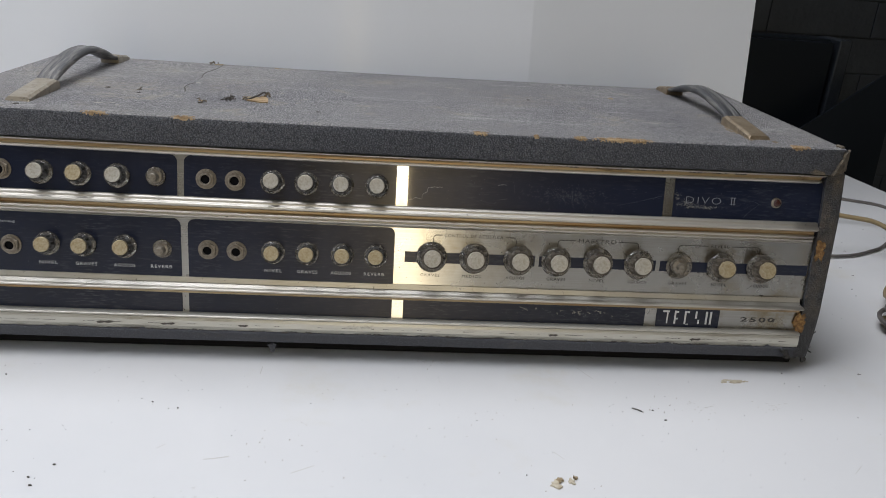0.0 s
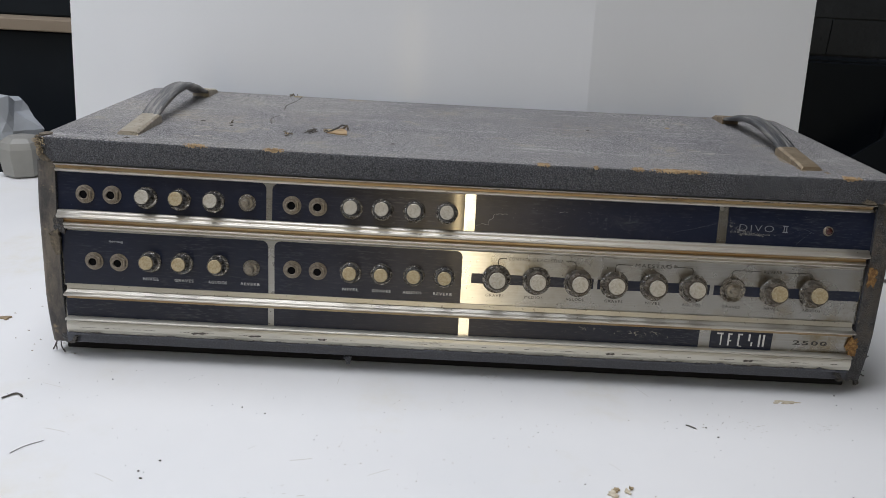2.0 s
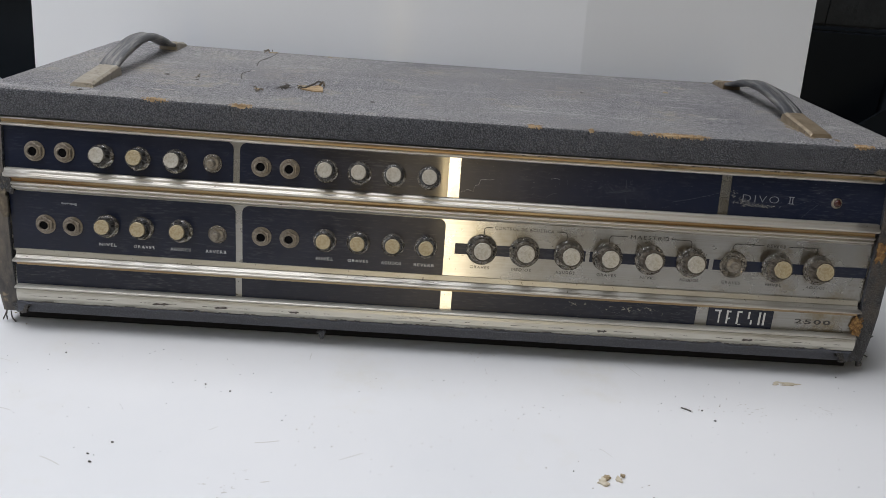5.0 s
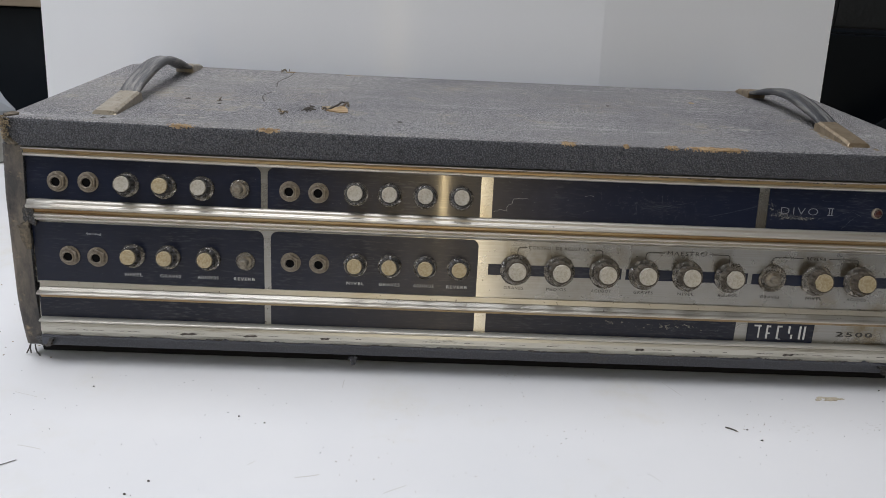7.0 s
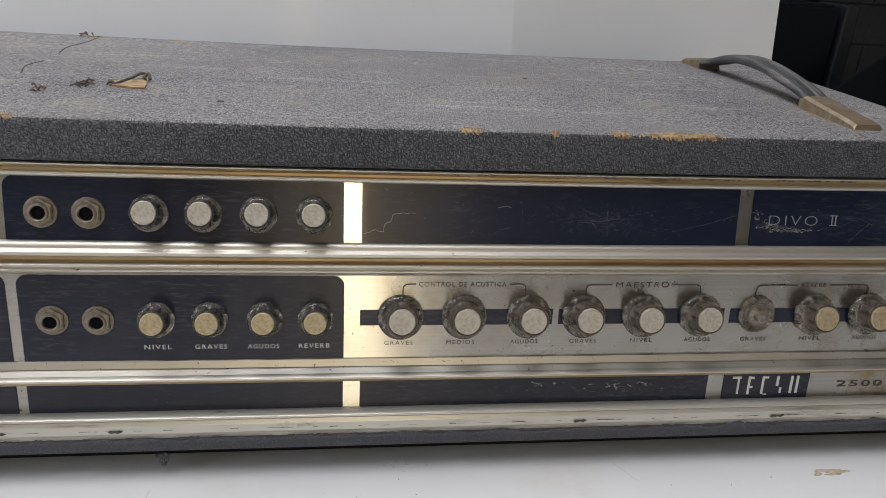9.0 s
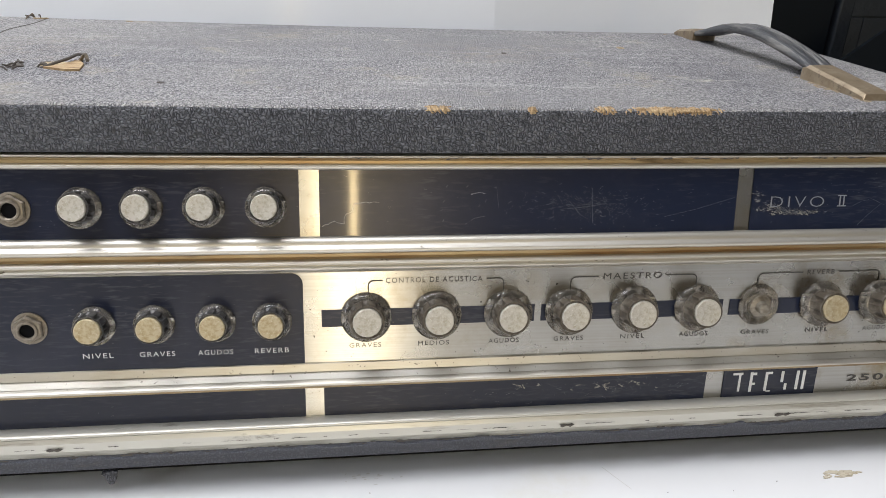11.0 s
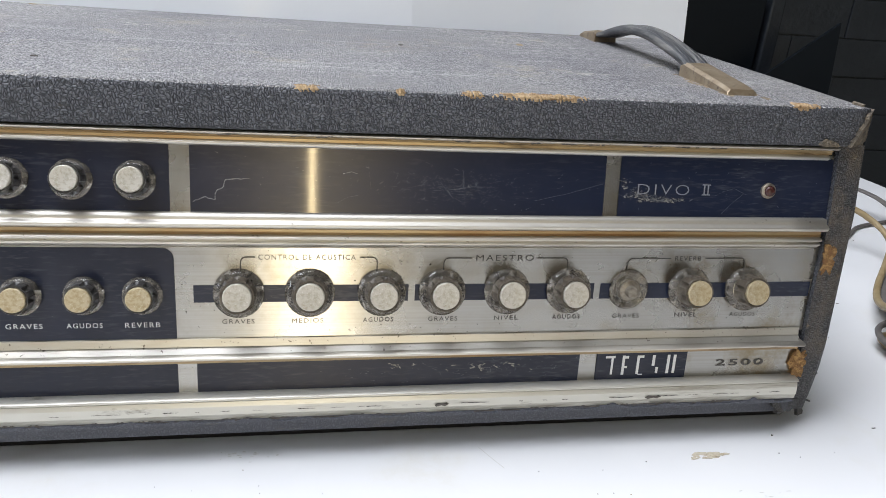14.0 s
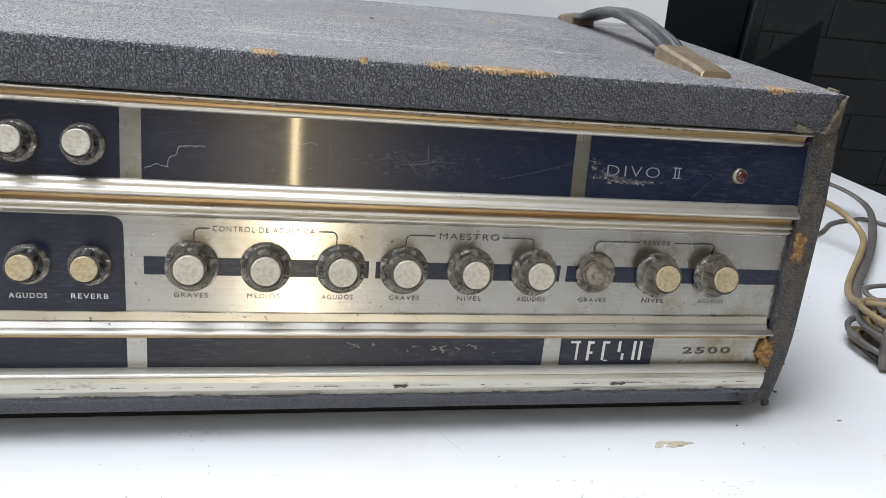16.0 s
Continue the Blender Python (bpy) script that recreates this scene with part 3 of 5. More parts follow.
bar(bm, round_profile([(-0.0005, 0.1785), (-0.001, ZT), (BACK, ZT), (BACK, 0.1785)], (0.002, 0.003, 0.004, 0.002)), [XL, XL + 0.002, XL + 0.006, XL + 0.014] + WIDE[1:-1] + [XR - 0.014, XR - 0.006, XR - 0.002, XR])
for v in bm.verts:
    d = min(v.co.x - XL, XR - v.co.x)
    if d < 0.013:
        q = (1 - d / 0.014) ** 2
        v.co.z = min(v.co.z, ZT - 0.0035 * q)
        v.co.y += (0.010 if v.co.y < 0.1 else -0.004) * q
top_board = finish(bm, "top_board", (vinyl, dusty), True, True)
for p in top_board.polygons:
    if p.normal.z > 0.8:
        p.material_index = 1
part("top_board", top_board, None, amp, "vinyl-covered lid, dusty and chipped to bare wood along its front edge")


def side_board(x0, x1, front):
    bm = bmesh.new()
    zs = [0.0125, 0.018, 0.024, 0.03, 0.045, 0.06, 0.09, 0.12, 0.14, 0.155, 0.17, 0.178]
    outline = [(lean(z) - 0.003 + 0.011 * max(0, 1 - z / 0.06) ** 1.5, z) for z in zs] + [(BACK, 0.178), (BACK, 0.0125)]
    bar(bm, outline, [x0, x0 + (x1 - x0) * 0.5, x1])
    bmesh.ops.recalc_face_normals(bm, faces=bm.faces)
    edges = [e for e in bm.edges if all(v.co.y < 0.05 for v in e.verts) and all(abs(v.co.x - (x0 if abs(x0) > abs(x1) else x1)) < 1e-5 for v in e.verts)]
    bmesh.ops.bevel(bm, geom=edges, offset=0.003, segments=2, affect="EDGES", profile=0.5)
    me = finish(bm, "side_board", (vinyl, front), True)
    for p in me.polygons:
        if p.normal.y < -0.5:
            p.material_index = 1
    return part("side_board", me, None, amp, "vinyl-covered side with a frayed brown front edge")


side_board(XL, IL - 0.0005, worn_edge)
side_board(IR + 0.0005, XR, edge_vinyl)
bm = bmesh.new()
bar(bm, round_profile([(-0.0145, 0.0150), (-0.0135, 0.0262), (BACK - 0.001, 0.0262), (BACK - 0.001, 0.0150)], (0.002, 0.002, 0, 0)), STATIONS)
part("bottom_board", bm, plain_vinyl, amp, "", True, True)
# Black block drawn for the dark band between bottom board and table.
bm = bmesh.new(); box(bm, (IL - 0.010, UNDER_BLOCK_Y, 0.0), (IR + 0.010, BACK - 0.01, 0.0149), 0.001)
part("under_block", bm, rubber, amp, "black block filling the gap under the bottom board")
bm = bmesh.new(); box(bm, (IL, BACK - 0.014, 0.0265), (IR, BACK - 0.002, 0.178))
part("back_board", bm, vinyl, amp)
foot_bm = bmesh.new(); lathe(foot_bm, [(0.0048, 0), (0.0058, 0.002), (0.0058, 0.010), (0.0048, 0.0125)], 18)
foot_me = finish(foot_bm, "foot", rubber, False, True)
for fx, fy in ((XL + 0.012, 0.030), (XR - 0.012, 0.030), (XL + 0.009, 0.24), (XR - 0.009, 0.24)):
    ob = part("foot", foot_me, None, amp)
    ob.matrix_basis = pose(fx, fy, 0)

# metal faceplates, and the lacquered fields on them
for nm, z0, z1 in (("upper_faceplate", 0.1355, 0.1715), ("lower_faceplate", 0.0685, 0.1215), ("lower_trim_plate", 0.038, 0.0575)):
    bm = bmesh.new(); plate(bm, IL, IR, z0, z1, -0.002, 0.0)
    part(nm, bm, steel, amp, "brushed champagne aluminium plate", True)
R = 0.0055
FIELDS = (
    (IL, -0.1809, 0.1358, 0.1692, (0, 0, R, 0)), (-0.1757, -0.0096, 0.1358, 0.1692, (0, 0, 0, R)),
    (-0.0002, 0.2104, 0.1358, 0.1696, (0, 0, 0, 0)), (0.2187, IR, 0.1358, 0.1696, (0, 0, 0, 0)),
    (IL + 0.001, -0.1793, 0.0702, 0.1186, (0, 0, R, 0)), (-0.1738, -0.0090, 0.0702, 0.1186, (0, 0, R, R)),
    (IL + 0.001, -0.1797, 0.038, 0.0572, (0, 0, 0, 0)), (-0.1745, -0.0092, 0.038, 0.0572, (0, 0, 0, 0)),
    (0.0002, 0.2074, 0.038, 0.0572, (0, 0, 0, 0)), (0.2177, 0.2734, 0.0395, 0.0566, (0, 0, 0, 0)),
)
for x0, x1, z0, z1, rad in FIELDS:
    bm = bmesh.new(); plate(bm, x0, x1, z0, z1, -0.0005, 0.0004, rad)
    part("lacquer_field", bm, black, amp, "glossy black lacquer field, scratched", True)
for x0, x1, z0, z1 in ((-0.0003, 0.1078, 0.0898, 0.0990), (0.1113, 0.2109, 0.0898, 0.0989), (0.2146, IR - 0.001, 0.0898, 0.0987)):
    bm = bmesh.new(); plate(bm, x0, x1, z0, z1, -0.0005, 0.0003)
    part("stripe", bm, black, amp, "", True)


def rail(name, rows, mat, x0, x1, label):
    """A moulding on the front; rows of (height, how far it stands out), from top to bottom."""
    bm = bmesh.new()
    pts = []
    for z, out in rows:
        k = KU if z > ZM else KL
        n = Vector((-1, k)).normalized()
        pts.append((lean(z) + out * n.x, z + out * n.y))
    back = [(lean(rows[-1][0]) + 0.004, rows[-1][0]), (lean(rows[0][0]) + 0.004, rows[0][0])]
    xs = [x0 + (x1 - x0) * k / 30 for k in range(31)]
    bar(bm, pts + back, xs)
    return part(name, bm, mat, amp, label, True, len(rows) > 6)


def bead(z0, z1, out, base, n=6):
    """Rows of a rounded bead between two heights."""
    return [(z0 + (z1 - z0) * k / n, base + out * math.sin(math.pi * k / n) ** 0.7) for k in range(n + 1)]


rail("top_rail", bead(0.1767, 0.1748, 0.0025, 0.0045), chrome, IL, IR - 0.002, "worn polished rail")
rail("top_rail_groove", [(0.1747, 0.0045), (0.1735, 0.003), (0.1722, 0.003)], gilt, IL, IR - 0.004, "tarnished gilt groove")
rail("top_rail_lip", bead(0.1722, 0.1693, 0.0018, 0.0030), chrome, IL, IR - 0.006, "worn polished lip")
rail("middle_rail_upper", [(0.1372, 0.0012), (0.1370, 0.0045), (0.1346, 0.0050)] + bead(0.1344, 0.1301, 0.0030, 0.0050), chrome, IL + 0.001, IR - 0.002, "worn polished rail")
rail("middle_rail_groove", [(0.1300, 0.005), (0.1293, 0.0030), (0.1278, 0.0030), (0.1269, 0.004)], gilt, IL + 0.002, IR - 0.003, "tarnished gilt groove")
rail("middle_rail_lower", bead(0.1268, 0.1240, 0.002, 0.0045) + bead(0.1238, 0.1214, 0.0018, 0.004) + [(0.1205, 0.0035), (0.1204, 0.0012)], chrome, IL + 0.006, IR - 0.004, "worn polished lower lip")
rail("middle_rail_fillet", bead(0.1199, 0.1190, 0.0008, 0.0008, 4), chrome, IL + 0.007, IR - 0.006, "thin polished fillet")
rail("lower_rail_ledge", [(0.0704, 0.0006), (0.0702, 0.0012), (0.0662, 0.0020), (0.0660, 0.0012), (0.0655, 0.0025), (0.0632, 0.0045)], ledge_metal, IL + 0.003, IR - 0.003, "flat champagne ledge")
rail("lower_rail", bead(0.0630, 0.0599, 0.0026, 0.0050), chrome, IL + 0.002, IR - 0.001, "worn polished rail")
rail("lower_rail_groove", [(0.0598, 0.005), (0.0588, 0.003), (0.0570, 0.002)], gilt, IL + 0.003, IR - 0.002, "tarnished gilt underside")
rail("bottom_rail_edge", bead(0.0398, 0.0372, 0.0018, 0.0060), ivory, IL + 0.002, IR - 0.0005, "worn ivory edge")
rail("bottom_rail", [(0.0371, 0.0066), (0.0345, 0.0072), (0.0300, 0.0072), (0.0285, 0.0064), (0.0266, 0.0060)], ivory, IL + 0.003, IR - 0.0005, "ivory rail with chipped dirty paint")

# ---- knobs, sockets, lamp ----


def knob_meshes(rs, rb, rc, h, mat):
    """A smoky clear skirt, a fluted grip on it and the two kinds of cap."""
    e = h * 0.34
    bm = bmesh.new()
    lathe(bm, [(rs * 0.985, 0), (rs, h * 0.04), (rs, h * 0.12), (rs * 0.97, h * 0.17), (rs * 0.90, h * 0.24), (rs * 0.80, h * 0.30), (rb * 0.80, e)], 56)
    skirt = finish(bm, "skirt", smoky_clear, False, True)
    bm = bmesh.new()
    lathe(bm, [(rb * 1.04, e - 0.0004), (rb * 1.04, e + 0.0005), (rb * 1.01, e + 0.0010), (rb, h * 0.84), (rb * 0.975, h - 0.0009), (rb * 0.93, h - 0.0002), (rc * 1.05, h - 0.0004), (rc * 1.03, h - 0.0022)], 96, 8, rb * 0.17, e + 0.0003, h - 0.0003)
    body = finish(bm, "knob", mat, False, False)
    caps = []
    for m in (cap_silver, cap_brass):
        bm = bmesh.new()
        lathe(bm, [(rc * 0.98, h - 0.0026), (rc, h - 0.0002), (rc * 0.985, h + 0.0006), (rc * 0.92, h + 0.0009), (rc * 0.4, h + 0.0006), (rc * 0.1, h + 0.0005)], 36)
        caps.append(finish(bm, "cap", m, False, False))
    return body, caps, skirt


BIG, SMALL = knob_meshes(0.0126, 0.0088, 0.0071, 0.0128, knob_plastic), knob_meshes(0.0096, 0.0073, 0.0060, 0.0112, knob_black)


def knob(kind, x, z, brass, turn, label):
    body, caps, skirt = kind
    ob = part("knob", body, None, amp, label)
    ob.matrix_basis = on_front(x, z, 0.0008) @ Matrix.Rotation(radians(-9), 4, "X") @ Matrix.Rotation(radians(turn), 4, "Z")
    for nm, me, text in (("cap", caps[brass], "yellowed metal cap" if brass else "bright metal cap"), ("skirt", skirt, "smoky clear plastic skirt")):
        piece = new(nm, me)
        piece.parent = ob
        tagged(piece, text)


for i, x in enumerate((0.0217, 0.0569, 0.0937, 0.1256, 0.1610, 0.1957, 0.2672, 0.3020)):
    knob(BIG, x, 0.0951, int(i in (6, 7)), 17 * i + 5, "smoky fluted control knob with a spun metal cap")
for i, x in enumerate((-0.2836, -0.2551, -0.2260, -0.1071, -0.0806, -0.0530, -0.0249)):
    knob(SMALL, x, 0.1508 + 0.0009 * (x > -0.15), int(i == 1), 23 * i, "small dusty control knob with a metal cap")
for i, x in enumerate((-0.2822, -0.2543, -0.2230, -0.1066, -0.0794, -0.0510, -0.0241)):
    knob(SMALL, x, 0.0942, 1, 31 * i + 9, "small dusty control knob with a metal cap")

bm = bmesh.new()
lathe(bm, [(0.0080, 0), (0.0080, 0.0008), (0.0070, 0.0012)], 30)
washer_me = finish(bm, "washer", nut_metal, False)
bm = bmesh.new()
lathe(bm, [(0.0066, 0.0011), (0.0066, 0.0028), (0.0060, 0.0034), (0.0050, 0.0035), (0.0047, 0.0044), (0.0040, 0.0047), (0.0035, 0.0043), (0.0034, 0.0016)], 36)
for v in bm.verts:
    r = math.hypot(v.co.x, v.co.y)
    if r > 0.0055:
        a = (math.atan2(v.co.y, v.co.x) + math.pi / 6) % (math.pi / 3) - math.pi / 6
        v.co.x, v.co.y = v.co.x * 0.94 / math.cos(a), v.co.y * 0.94 / math.cos(a)
nut_me = finish(bm, "nut", nut_metal, False)
# Near-black disc that paints the shade inside the socket's hole.
bm = bmesh.new(); lathe(bm, [(0.00345, 0.0014), (0.00345, 0.0032)], 20)
hole_me = finish(bm, "hole", hole_black, False)
bm = bmesh.new()
lathe(bm, [(0.0070, 0), (0.0070, 0.0012), (0.0060, 0.0016), (0.0052, 0.0030), (0.0034, 0.0034), (0.0033, 0.0090), (0.0026, 0.0096)], 24)
stub_me = finish(bm, "switch_stub", shaft_metal, False, False)
for x, z in ((-0.3364, 0.1510), (-0.3132, 0.1515), (-0.1586, 0.1514), (-0.1362, 0.1512), (-0.3317, 0.0921), (-0.3101, 0.0918), (-0.1581, 0.0939), (-0.1356, 0.0936)):
    ob = part("jack_socket", washer_me, None, amp, "dull nickel input socket")
    ob.matrix_basis = on_front(x, z, 0.0004)
    for nm, me in (("nut", nut_me), ("hole", hole_me)):
        o = new(nm, me)
        o.parent = ob
for x, z in ((-0.1971, 0.1514), (-0.1939, 0.0932)):
    ob = part("potentiometer_shaft", stub_me, None, amp, "bare grey reverb shaft without its knob")
    ob.matrix_basis = on_front(x, z, 0.0004)
    o = new("skirt", SMALL[2]); o.parent = ob; o.scale = (0.80, 0.80, 0.6); tagged(o, "smoky clear plastic skirt")
bm = bmesh.new()
lathe(bm, [(0.0068, 0), (0.0068, 0.0012), (0.0060, 0.0016), (0.0058, 0.0025), (0.0034, 0.0032), (0.0030, 0.0075), (0.0020, 0.0080)], 28)
ob = part("potentiometer_shaft", finish(bm, "potentiometer_shaft", shaft_metal), None, amp, "bare brass-grey shaft whose knob is missing")
ob.matrix_basis = on_front(0.2310, 0.0952, 0.0004)
bm = bmesh.new(); lathe(bm, [(0.0112, 0.0), (0.0114, 0.0006), (0.0110, 0.0014), (0.0095, 0.0019), (0.0092, 0.0015), (0.0072, 0.0017)], 48)
o = new("skirt", finish(bm, "skirt", smoky_clear, False, True)); o.parent = ob; tagged(o, "clear plastic disc left from the lost knob")
bm = bmesh.new(); lathe(bm, [(0.0043, 0), (0.0043, 0.0012), (0.0037, 0.0019), (0.0031, 0.0021)], 28)
ob = part("indicator_lamp", finish(bm, "indicator_lamp", nut_metal), None, amp, "small unlit pilot lamp in a metal bezel")
ob.matrix_basis = on_front(0.3062, 0.1520, 0.0004)
bm = bmesh.new(); lathe(bm, [(0.0032, 0.0018), (0.0028, 0.0030), (0.0014, 0.0038), (0.0004, 0.0040)], 20)
o = new("lens", finish(bm, "lens", lens_red, False, True)); o.parent = ob; tagged(o, "dark red lens")

# ---- printing on the front ----


def lettering(text, x, z, height, width, mat, out, thick=0.0):
    """Words on the front, centred on x and z, stretched to a height of capitals and a width."""
    cu = bpy.data.curves.new("lettering", "FONT")
    cu.body, cu.align_x, cu.align_y, cu.size, cu.resolution_u, cu.offset = text, "CENTER", "CENTER", 1.0, 3, thick
    cu.space_character = 1.22
    tmp = bpy.data.objects.new("tmp", cu)
    scene.collection.objects.link(tmp)
    dg = bpy.context.evaluated_depsgraph_get()
    dg.update()
    me = bpy.data.meshes.new_from_object(tmp.evaluated_get(dg))
    bpy.data.objects.remove(tmp)
    xs, ys = [v.co.x for v in me.vertices], [v.co.y for v in me.vertices]
    cx, cy, sx, sy = (min(xs) + max(xs)) / 2, (min(ys) + max(ys)) / 2, width / (max(xs) - min(xs)), height / (max(ys) - min(ys))
    for v in me.vertices:
        v.co = ((v.co.x - cx) * sx, (v.co.y - cy) * sy, 0)
    me.materials.clear()
    me.materials.append(mat.m)
    ob = part("lettering", me, None, amp)
    ob.matrix_basis = on_front(x, z, out)
    return ob


for text, x in (("NIVEL", -0.2827), ("GRAVES", -0.2536), ("AGUDOS", -0.2240), ("REVERB", -0.1952), ("NIVEL", -0.1066), ("GRAVES", -0.0793), ("AGUDOS", -0.0519), ("REVERB", -0.0249)):
    lettering(text, x, 0.0782, 0.0026, 0.0026 * len(text) + 0.001, white_print, 0.0007)
for text, x in (("GRAVES", 0.0212), ("MEDIOS", 0.0559), ("AGUDOS", 0.0925), ("GRAVES", 0.1271), ("NIVEL", 0.1622), ("AGUDOS", 0.1966), ("GRAVES", 0.2318), ("NIVEL", 0.2683), ("AGUDOS", 0.3038)):
    lettering(text, x, 0.0793, 0.0025, 0.0025 * len(text) + 0.001, dark_print, 0.0003)
lettering("CONTROL DE ACUSTICA", 0.0556, 0.1139, 0.0027, 0.0485, dark_print, 0.0003)
lettering("MAESTRO", 0.1590, 0.1136, 0.0033, 0.0317, dark_print, 0.0003)
lettering("REVERB", 0.2645, 0.1131, 0.0026, 0.0158, dark_print, 0.0003)
lettering("DIVO", 0.2441, 0.1518, 0.0056, 0.0300, grey_print, 0.0007, -0.015)
lettering("2500", 0.3080, 0.0486, 0.0042, 0.0310, dark_print, 0.0003, 0.02)


def printed_line(points, w):
    """A thin printed line that bends without gaps."""
    bm = bmesh.new()
    rows = []
    for i, (x, z) in enumerate(points):
        (xa, za), (xb, zb) = points[max(i - 1, 0)], points[min(i + 1, len(points) - 1)]
        n = Vector((za - zb, xb - xa)).normalized() * w / 2
        rows.append([bm.verts.new((x + s * n.x, lean(z + s * n.y) - 0.0004, z + s * n.y)) for s in (-1, 1)])
    for p, q in zip(rows, rows[1:]):
        bm.faces.new((p[0], p[1], q[1], q[0]))
    return part("printed_line", bm, dark_print, amp, "", True)


for xa, xb, xc, xd, za, low in ((0.0227, 0.0298, 0.0819, 0.0909, 0.1140, 0.1065), (0.1259, 0.1407, 0.1768, 0.1941, 0.1136, 0.1065), (0.2289, 0.2541, 0.2748, 0.2995, 0.1132, 0.1010)):
    for xo, xi, zl, way in ((xa, xb, low, 1), (xd, xc, 0.1060, -1)):
        bend = [(xo + way * 0.0026 * (1 - math.cos(radians(18 * k))), za - 0.0026 * (1 - math.sin(radians(18 * k)))) for k in range(6)]
        printed_line([(xo, zl)] + bend + [(xi, za)], 0.0006)
for x0, x1, z0, z1 in ((0.2668, 0.2716, 0.1544, 0.1549), (0.2668, 0.2716, 0.1490, 0.1495), (0.2678, 0.2684, 0.1495, 0.1544), (0.2700, 0.2706, 0.1495, 0.1544)):
    bm = bmesh.new(); plate(bm, x0, x1, z0, z1, 0.0, 0.0007)
    part("numeral_bar", bm, grey_print, amp, "", True)
# the maker's mark: plain pale bars
for x0, x1, z0, z1 in ((0.2232, 0.2290, 0.0534, 0.0548), (0.2268, 0.2280, 0.0432, 0.0534), (0.2335, 0.2350, 0.0428, 0.0548), (0.2350, 0.2372, 0.0530, 0.0545), (0.2350, 0.2368, 0.0470, 0.0482), (0.2425, 0.2440, 0.0430, 0.0546), (0.2440, 0.2466, 0.0532, 0.0546), (0.2440, 0.2466, 0.0430, 0.0424), (0.2520, 0.2536, 0.0480, 0.0546), (0.2546, 0.2560, 0.0432, 0.0470), (0.2612, 0.2628, 0.0430, 0.0546), (0.2650, 0.2666, 0.0430, 0.0546)):
    bm = bmesh.new(); plate(bm, x0, x1, z0, z1, 0.0, 0.0007)
    part("mark_bar", bm, white_print, amp, "", True)

# ---- carrying handles ----


def handle(x, label, rise, mat, plate_mat):
    strap = bmesh.new()
    line = [(0.0, 0.074, 0.2060), (0.0, 0.090, 0.2115), (0.0, 0.112, 0.2165), (0.0, 0.140, 0.2212), (0.0, 0.168, 0.2212), (0.0, 0.196, 0.2160), (0.0, 0.220, 0.2080), (0.0, 0.236, 0.204)]
    pts = spline([(a, b, 0.206 + (c - 0.206) * rise) for a, b, c in line], 6)
    rings = []
    for i, p in enumerate(pts):
        d = (pts[min(i + 1, len(pts) - 1)] - pts[max(i - 1, 0)]).normalized()
        up = Vector((1, 0, 0)).cross(d)
        w = 0.0086 - 0.0006 * math.sin(math.pi * i / (len(pts) - 1))
        th = 0.0022 + 0.002 * math.sin(math.pi * i / (len(pts) - 1))
        prof = [(-w, 0), (-w * 0.92, th * 0.7), (-w * 0.5, th), (-w * 0.35, th * 0.8), (w * 0.35, th * 0.8), (w * 0.5, th), (w * 0.92, th * 0.7), (w, 0), (w * 0.9, -th * 0.6), (-w * 0.9, -th * 0.6)]
        rings.append([strap.verts.new(p + Vector((a, 0, 0)) + up * b) for a, b in prof])
    for a, b in zip(rings, rings[1:]):
        for k in range(10):
            strap.faces.new((a[k], a[(k + 1) % 10], b[(k + 1) % 10], b[k]))
    strap.faces.new(rings[0]); strap.faces.new(rings[-1][::-1])
    for v in strap.verts:
        v.co.x += x
    h = part("carry_handle", strap, mat, amp, label, True, True)
    for y0, y1, ya in ((0.022, 0.081, 0.085), (0.229, 0.263, 0.236)):
        bm = bmesh.new()
        xs = (-0.0090, -0.0070, 0.0070, 0.0090)
        long = y1 - y0
        prof = [(y0, 0.2005), (y0 + 0.0015, 0.2036), (y0 + long * 0.2, 0.2050), (y1 - 0.004, 0.2092), (y1, 0.208), (y1, 0.2005)] if y0 < 0.1 else [(y0, 0.2005), (y0, 0.208), (y0 + 0.004, 0.2090), (y1 - 0.004, 0.2050), (y1, 0.2035), (y1, 0.2005)]
        rings = [[bm.verts.new((x + a, y, z - (0.0015 if abs(a) > 0.008 and z > 0.202 else 0))) for y, z in prof] for a in xs]
        for a, b in zip(rings, rings[1:]):
            for k in range(6):
                bm.faces.new((a[k], a[(k + 1) % 6], b[(k + 1) % 6], b[k]))
        bm.faces.new(rings[0]); bm.faces.new(rings[-1][::-1])
        part("end_plate", bm, plate_mat, h, "dusty brass-plated end", True)


handle(-0.3035, "cracked dusty grey strap handle on the lid", 1.0, strap_mat, brass_plate)
handle(0.2905, "cracked black strap handle sagging on the lid", 0.72, strap_dark, tan_plate)

